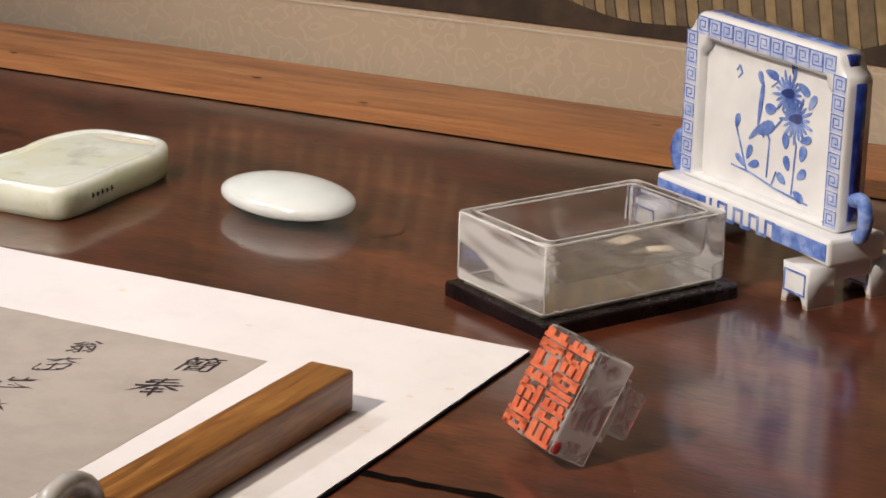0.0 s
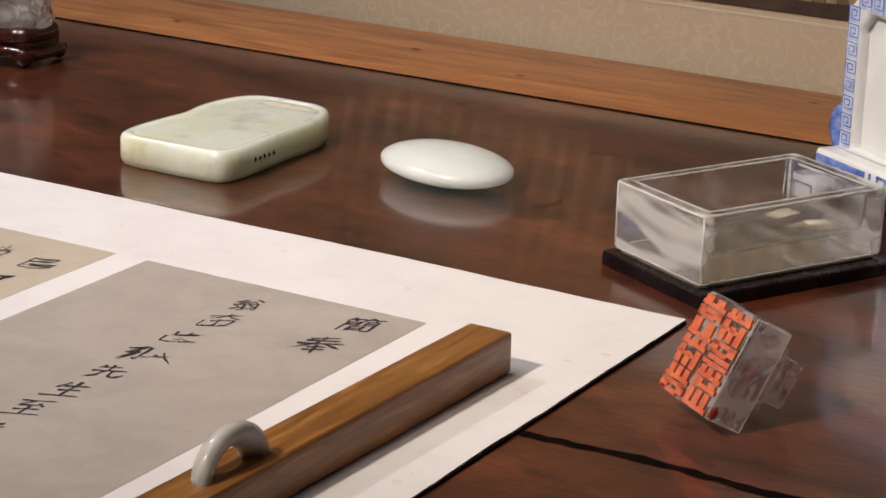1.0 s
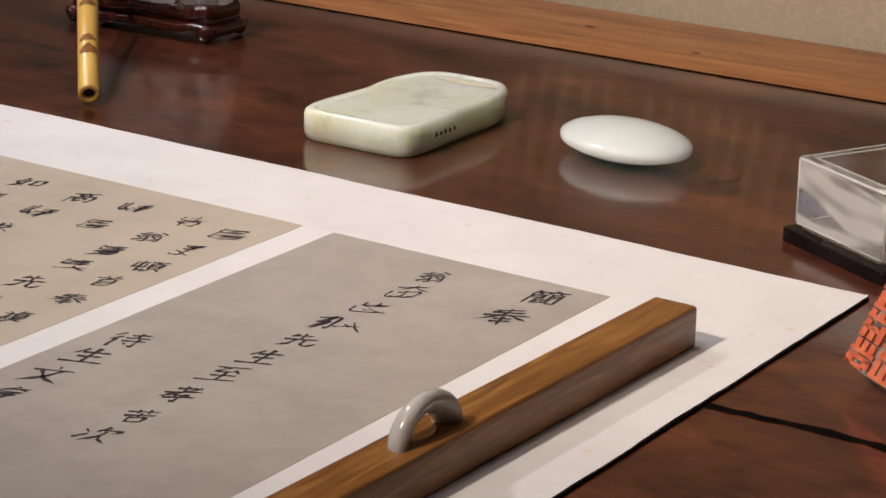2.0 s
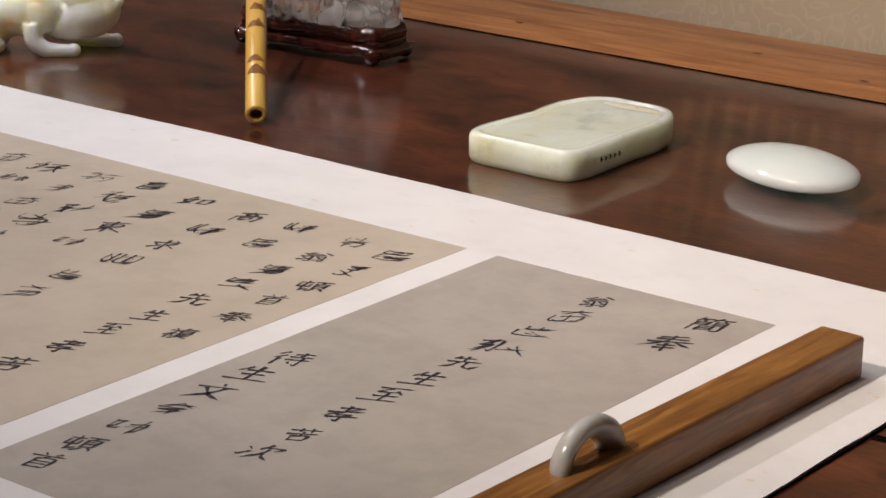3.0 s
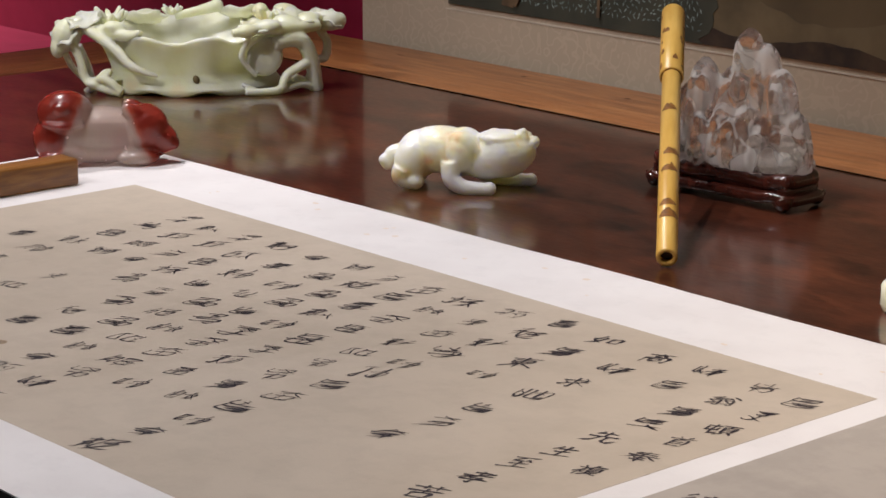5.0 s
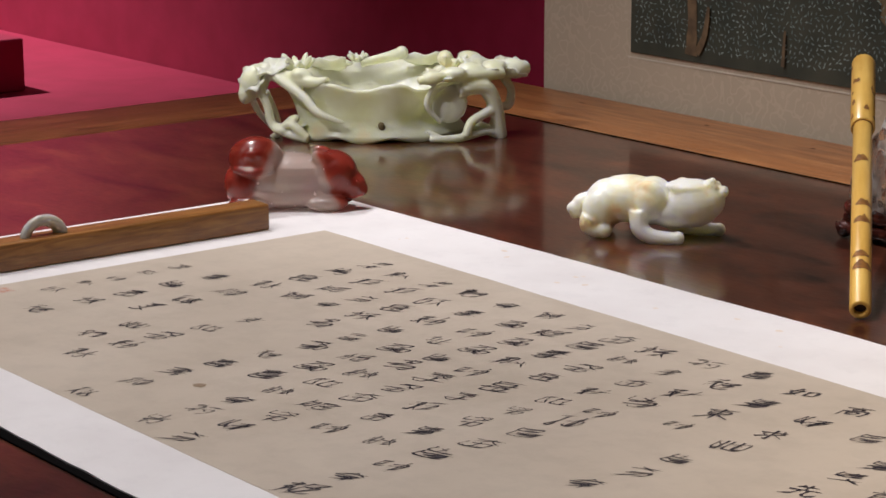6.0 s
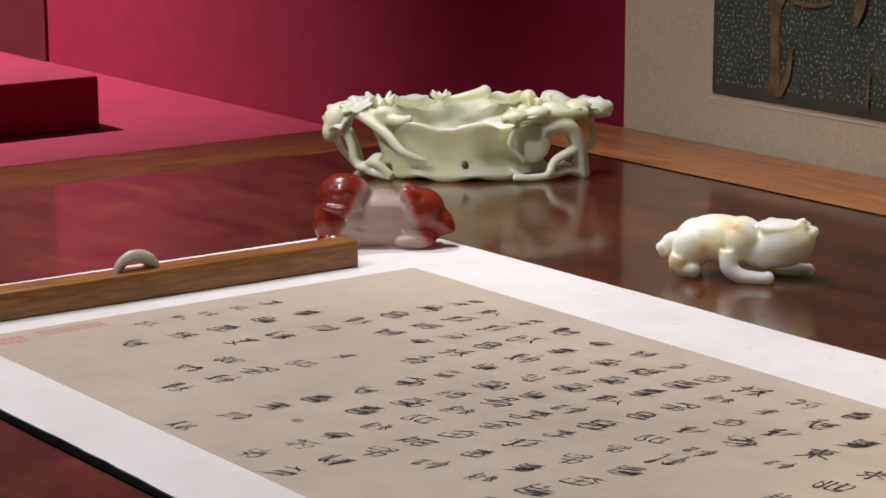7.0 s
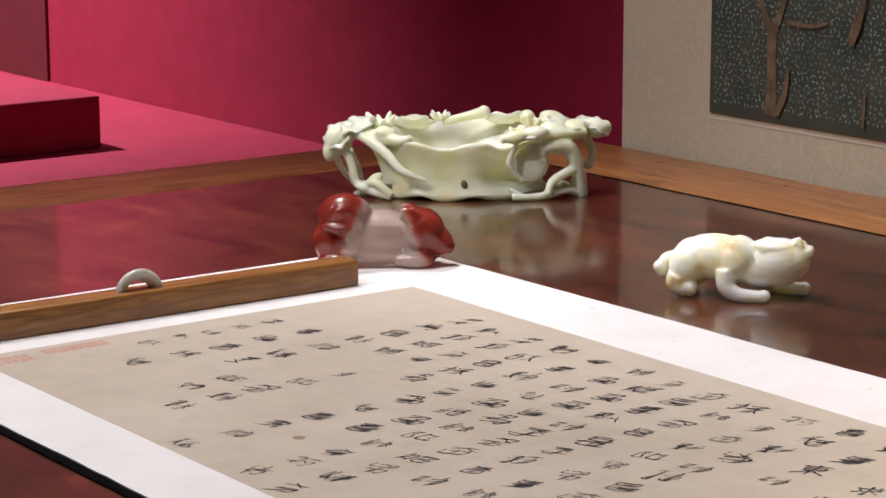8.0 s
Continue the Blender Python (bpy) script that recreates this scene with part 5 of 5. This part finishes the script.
for c, rx, ry, tx, ty, tz in ((P(905, 214, .034), 0.0130, 0.0080, -30, 0, 0), (P(735, 222, .032), 0.0130, 0.0080, -30, 0, 0), (P(1000, 222, -.010), 0.0120, 0.0085, 22, 8, 15),
                              (P(1035, 222, .006), 0.0125, 0.0080, 15, -10, -20), (P(930, 236, -.028), 0.0095, 0.0060, 30, 5, 0), (P(640, 222, -.012), 0.0105, 0.0075, 25, -15, 10),
                              (P(606, 240, -.010), 0.0085, 0.0100, 40, -35, 0), (P(1062, 232, .000), 0.0080, 0.0060, 10, 25, 30)):
    bm = bmesh.new()
    leaf(bm, c, rx, ry, tx, ty, tz, 0.22)
    part("leaf", bm, JADEBOWL, bowl)
bm = bmesh.new()
tube(bm, [P(790, 214, .032), P(830, 205, .032), P(862, 197, .030)], [.0026, .0030, .0038], 10)
ball(bm, P(864, 196, .030), 0.0042)
fuse(part("bud", bm, JADEBOWL, bowl, "jade lotus bud lying on the rim"), 0.0007, 1)
for x, y, r in ((P(827, 318, 0)[0], -.0318, 0.0020),):
    bm = bmesh.new()
    ball(bm, (x, y + 0.0016, 0.0105), (r, 0.0012, r * 1.3), Matrix.Rotation(radians(-20), 4, "Y"))
    part("hole", bm, mat("deep_jade_hole", [(0.10, 0.07, 0.03), (0.20, 0.15, 0.06)], 200, 0.6), bowl, "small dark pierced hole")


# ---- hanging painting behind the table ----
def brocade(name, ground, figure):
    m = mat(name, [ground, figure], 30, 0.62, 0.00008, 1800)
    n, l = m.node_tree.nodes, m.node_tree.links
    base = [k for k in n if k.type == "TEX_NOISE"][0]
    ramp = [k for k in n if k.type == "VALTORGB"][0]
    tc = n.new("ShaderNodeTexCoord")
    wav = n.new("ShaderNodeTexNoise")
    wav.inputs["Scale"].default_value, wav.inputs["Detail"].default_value = 95.0, 1.2
    l.new(tc.outputs["Object"], wav.inputs["Vector"])
    k1 = n.new("ShaderNodeMath")
    k1.operation, k1.inputs[1].default_value = "MULTIPLY", 30.0
    l.new(wav.outputs["Fac"], k1.inputs[0])
    k2 = n.new("ShaderNodeMath")
    k2.operation = "SINE"
    l.new(k1.outputs[0], k2.inputs[0])
    k3 = n.new("ShaderNodeMapRange")
    k3.inputs["From Min"].default_value, k3.inputs["From Max"].default_value = 0.45, 0.95
    l.new(k2.outputs[0], k3.inputs["Value"])
    mix = n.new("ShaderNodeMix")
    mix.data_type = "RGBA"
    l.new(k3.outputs[0], mix.inputs["Factor"])
    ramp.color_ramp.elements[0].color = (*ground, 1)
    ramp.color_ramp.elements[1].color = (*[c * 0.94 for c in ground], 1)
    l.new(ramp.outputs["Color"], mix.inputs["A"])
    mix.inputs["B"].default_value = (*figure, 1)
    b = n["Principled BSDF"]
    l.new(mix.outputs["Result"], b.inputs["Base Color"])
    return m


SILK = brocade("patterned_cream_silk", (0.475, 0.392, 0.290), (0.502, 0.416, 0.311))
scroll = thing("hanging_painting", "large hanging painting with a wide cream silk border", "painting")
YB = 0.380
part("silk", block(-0.734, 1.10, YB, YB + 0.002, -0.45, 1.30), SILK, scroll, "cream patterned silk border", smooth=False)
PAPERBROWN = mat("brown_painted_silk", [(0.075, 0.052, 0.027), (0.13, 0.092, 0.046), (0.19, 0.135, 0.07)], 9, 0.7, 0.0001, 1500, spread=(0.3, 0.7))
GREEN = mat("dark_green_painted_ground", [(0.030, 0.034, 0.024), (0.055, 0.056, 0.038)], 40, 0.7, 0.0001, 1500)
LEAFPAINT = mat("pale_blue_green_leaf_paint", [(0.07, 0.105, 0.095), (0.26, 0.33, 0.30)], 160, 0.7)
TRUNK = mat("ochre_trunk_paint", [(0.085, 0.055, 0.030), (0.17, 0.108, 0.055)], 110, 0.7)
UMBER = mat("umber_paint", [(0.025, 0.015, 0.010), (0.06, 0.036, 0.02)], 80, 0.7)
TAN = mat("tan_reed_paint", [(0.22, 0.16, 0.08), (0.32, 0.24, 0.13)], 120, 0.7)
GREYTAN = mat("grey_reed_paint", [(0.11, 0.085, 0.055), (0.17, 0.13, 0.08)], 120, 0.7)
PX0, PX1, PZ0, PZ1 = -0.6455, 0.95, 0.0315, 1.05
picture = part("picture", block(PX0, PX1, YB - 0.0006, YB - 0.0001, PZ0, PZ1), PAPERBROWN, scroll, "dark brown painted picture", smooth=False)
part("inner_line", block(PX0 - 0.004, PX1, YB - 0.0004, YB, PZ0 - 0.0040, PZ0 - 0.0031), mat("pale_silk_line", [(0.52, 0.46, 0.37), (0.58, 0.52, 0.43)], 60, 0.6), scroll, smooth=False)


def painted(name, outlines, material, y, label=""):
    bm = bmesh.new()
    for o in outlines:
        flat_shape(bm, o, y, 0.0002)
    bmesh.ops.recalc_face_normals(bm, faces=bm.faces[:])
    return part(name, bm, material, picture, label, smooth=False)


pr = random.Random(21)
right = [(-0.425 + 0.010 * math.sin(k * 0.37) + pr.uniform(-0.004, 0.004), PZ0 + 0.003 + k * 0.004) for k in range(150)]
painted("foliage", [[(PX0, PZ0 + 0.0002), (-0.425, PZ0 + 0.0002)] + right + [(PX0, right[-1][1])]], GREEN, YB - 0.0012, "dark green painted foliage")
leaves = []
for i in range(54):
    for k in range(62):
        x = PX0 + 0.005 + i * 0.0040 + (0.0020 if k % 2 else 0) + pr.uniform(-0.0013, 0.0013)
        z = PZ0 + 0.009 + k * 0.0036 + pr.uniform(-0.0012, 0.0012)
        a = 2.2 * math.pi * noise.noise(Vector((x * 30, z * 30, 3.0))) + 1.2 + pr.choice((-0.7, 0.7)) + pr.uniform(-0.3, 0.3)
        l, w = pr.uniform(0.0013, 0.0019), pr.uniform(0.00045, 0.00065)
        c, s = math.cos(a), math.sin(a)
        leaves.append([(x - l * c, z - l * s), (x + w * s, z - w * c), (x + l * c, z + l * s), (x - w * s, z + w * c)])
bm = bmesh.new()
for o in leaves:
    bm.faces.new([bm.verts.new((x, YB - 0.0016, z)) for x, z in o])
ob = part("painted_leaves", bm, LEAFPAINT, picture, "tiny pale leaves painted over the foliage", smooth=False)
ob["kind"] = "stuff"


def limb(points, widths, steps=6):
    """A painted limb with softly bending sides."""
    path, wide = [], []
    n = len(points)
    for i in range(n - 1):
        p0, p1, p2, p3 = (Vector(points[min(max(k, 0), n - 1)]) for k in (i - 1, i, i + 1, i + 2))
        for k in range(steps + (1 if i == n - 2 else 0)):
            t = k / steps
            path.append(0.5 * ((2 * p1) + (p2 - p0) * t + (2 * p0 - 5 * p1 + 4 * p2 - p3) * t * t + (3 * p1 - p0 - 3 * p2 + p3) * t ** 3))
            wide.append((widths[i] * (1 - t) + widths[i + 1] * t) * (1 + 0.18 * noise.noise(Vector((path[-1].x * 160, path[-1].y * 160, 1)))))
    left_side, right_side = [], []
    for i, (p, w) in enumerate(zip(path, wide)):
        d = (path[min(i + 1, len(path) - 1)] - path[max(i - 1, 0)]).normalized()
        left_side.append((p.x - d.y * w, p.y + d.x * w))
        right_side.append((p.x + d.y * w, p.y - d.x * w))
    return left_side + right_side[::-1]


for k, shape in enumerate((limb([(-0.589, 0.036), (-0.588, 0.055), (-0.589, 0.080), (-0.588, 0.096)], [0.0052, 0.0040, 0.0042, 0.0050]),
                          limb([(-0.591, 0.092), (-0.600, 0.110), (-0.608, 0.135), (-0.606, 0.17)], [0.003, 0.0022, 0.0018, 0.001]),
                          limb([(-0.586, 0.092), (-0.578, 0.112), (-0.576, 0.140), (-0.570, 0.18)], [0.003, 0.0022, 0.0018, 0.001]),
                          limb([(-0.583, 0.038), (-0.576, 0.050), (-0.573, 0.068)], [0.003, 0.0024, 0.0012]),
                          limb([(-0.508, 0.038), (-0.507, 0.060)], [0.0014, 0.0008]),
                          limb([(-0.575, 0.097), (-0.555, 0.096), (-0.540, 0.099)], [0.0012, 0.0016, 0.0008]),
                          limb([(-0.520, 0.088), (-0.515, 0.100), (-0.508, 0.120)], [0.003, 0.0035, 0.001]))):
    painted("painted_trunk", [shape], TRUNK, YB - 0.0018 - 0.0003 * k, "ochre painted tree limb")
HILL = mat("brown_hill_paint", [(0.085, 0.062, 0.032), (0.17, 0.125, 0.065)], 30, 0.7)
for base, tall, depth, paint in ((0.034, 0.020, 0.0008, HILL), (0.012, 0.012, 0.0010, UMBER)):
    n = 60
    painted("painted_hill", [[(-0.44, PZ0 + 0.0002), (-0.19, PZ0 + 0.0002)] + [(-0.19 - 0.25 * k / n, PZ0 + base * (0.35 + 0.65 * k / n) + tall * (0.5 * math.sin(k * 0.21 + base * 90) + 0.25 * noise.noise(Vector((k * 0.3, base * 70, 0)))) * 0.6)
                                                                               for k in range(n + 1)]], paint, YB - depth, "brown painted hillside")
wave = lambda x: PZ0 + 0.010 + 0.006 * math.sin(x * 26 + 1) + 0.003 * math.sin(x * 61)
x, k = -0.20, 0
reeds = ([], [])
while x < 0.90:
    w = pr.uniform(0.0050, 0.0072)
    lean = 0.16
    reeds[k % 2].append([(x, wave(x)), (x + w - 0.0007, wave(x + w)), (x + w - 0.0007 - lean * 0.10, 0.135), (x - lean * 0.10, 0.135)])
    x, k = x + w, k + 1
for shapes, paint in zip(reeds, (TAN, GREYTAN)):
    for shape in shapes:
        painted("painted_reed", [shape], paint, YB - 0.0012)
n = 110
painted("painted_bank", [[(-0.20, PZ0 + 0.0003), (0.90, PZ0 + 0.0003)] + [(0.90 - 1.10 * i / n, wave(0.90 - 1.10 * i / n) + 0.0012) for i in range(n + 1)]], UMBER, YB - 0.0010, "dark wavy painted bank")

KNOT = mat("dark_wood_knot", [(0.05, 0.016, 0.008), (0.10, 0.034, 0.014)], 300, 0.5)
kn = random.Random(17)
for k in range(9):
    x, y = -0.66 + 0.11 * k + kn.uniform(-0.03, 0.03), kn.uniform(Y1 + 0.015, 0.360)
    bm = bmesh.new()
    bm.faces.new([bm.verts.new((x + 0.0026 * kn.uniform(0.7, 1.3) * math.cos(j * math.pi / 6), y + 0.0011 * kn.uniform(0.7, 1.3) * math.sin(j * math.pi / 6), ZT + 0.0009)) for j in range(12)])
    part("knot", bm, KNOT, back_rail, "small dark knot")
RINGMARK = mat("dark_ring_mark", [(0.03, 0.010, 0.007), (0.06, 0.020, 0.011)], 400, 0.3)
for x, y, r, a0, a1 in ((0.0790, 0.1480, 0.0125, -1.2, 0.8), (0.0720, 0.1900, 0.0300, 1.4, 1.75), (-0.105, 0.150, 0.020, 0.2, 0.9)):
    bm = bmesh.new()
    n = 18
    rim = []
    for k in range(n):
        t = a0 + (a1 - a0) * k / (n - 1)
        w = 0.0009 * math.sin(math.pi * (k + 0.5) / n) * kn.uniform(0.5, 1.2)
        rim.append([bm.verts.new((x + (r + s * w) * math.cos(t), y + (r + s * w) * math.sin(t), ZT + 0.0001)) for s in (-1, 1)])
    for p, q in zip(rim, rim[1:]):
        bm.faces.new((p[0], p[1], q[1], q[0]))
    part("ring_mark", bm, RINGMARK, table, "faint dark ring mark in the varnish")

# ---- the open joint in the tabletop, and its worn edges ----
jn = random.Random(8)
bm = bmesh.new()
xs = [0.150 + 0.004 * k for k in range(200)]
up_side = [bm.verts.new((x, -0.0592 + 0.0011 * math.sin(x * 90) + jn.uniform(0.0012, 0.0026), ZT + 0.0002)) for x in xs]
down_side = [bm.verts.new((x, -0.0592 + 0.0011 * math.sin(x * 90) - jn.uniform(0.0010, 0.0026), ZT + 0.0002)) for x in xs]
for k in range(199):
    bm.faces.new((down_side[k], down_side[k + 1], up_side[k + 1], up_side[k]))
part("open_joint", bm, JOINT, table, "dark open joint between planks", smooth=False)
bm = bmesh.new()
xs = [-0.76 + 0.006 * k for k in range(285)]
up_side = [bm.verts.new((x, Y1 + 0.0002, ZT + 0.0008)) for x in xs]
down_side = [bm.verts.new((x, Y1 - 0.0003 - (jn.uniform(0.0006, 0.0026) if jn.random() < 0.28 else jn.uniform(0, 0.0005)), ZT + 0.0003)) for x in xs]
for k in range(284):
    bm.faces.new((down_side[k], down_side[k + 1], up_side[k + 1], up_side[k]))
part("worn_joint", bm, JOINT, back_rail, "dark chipped joint along the back rail", smooth=False)
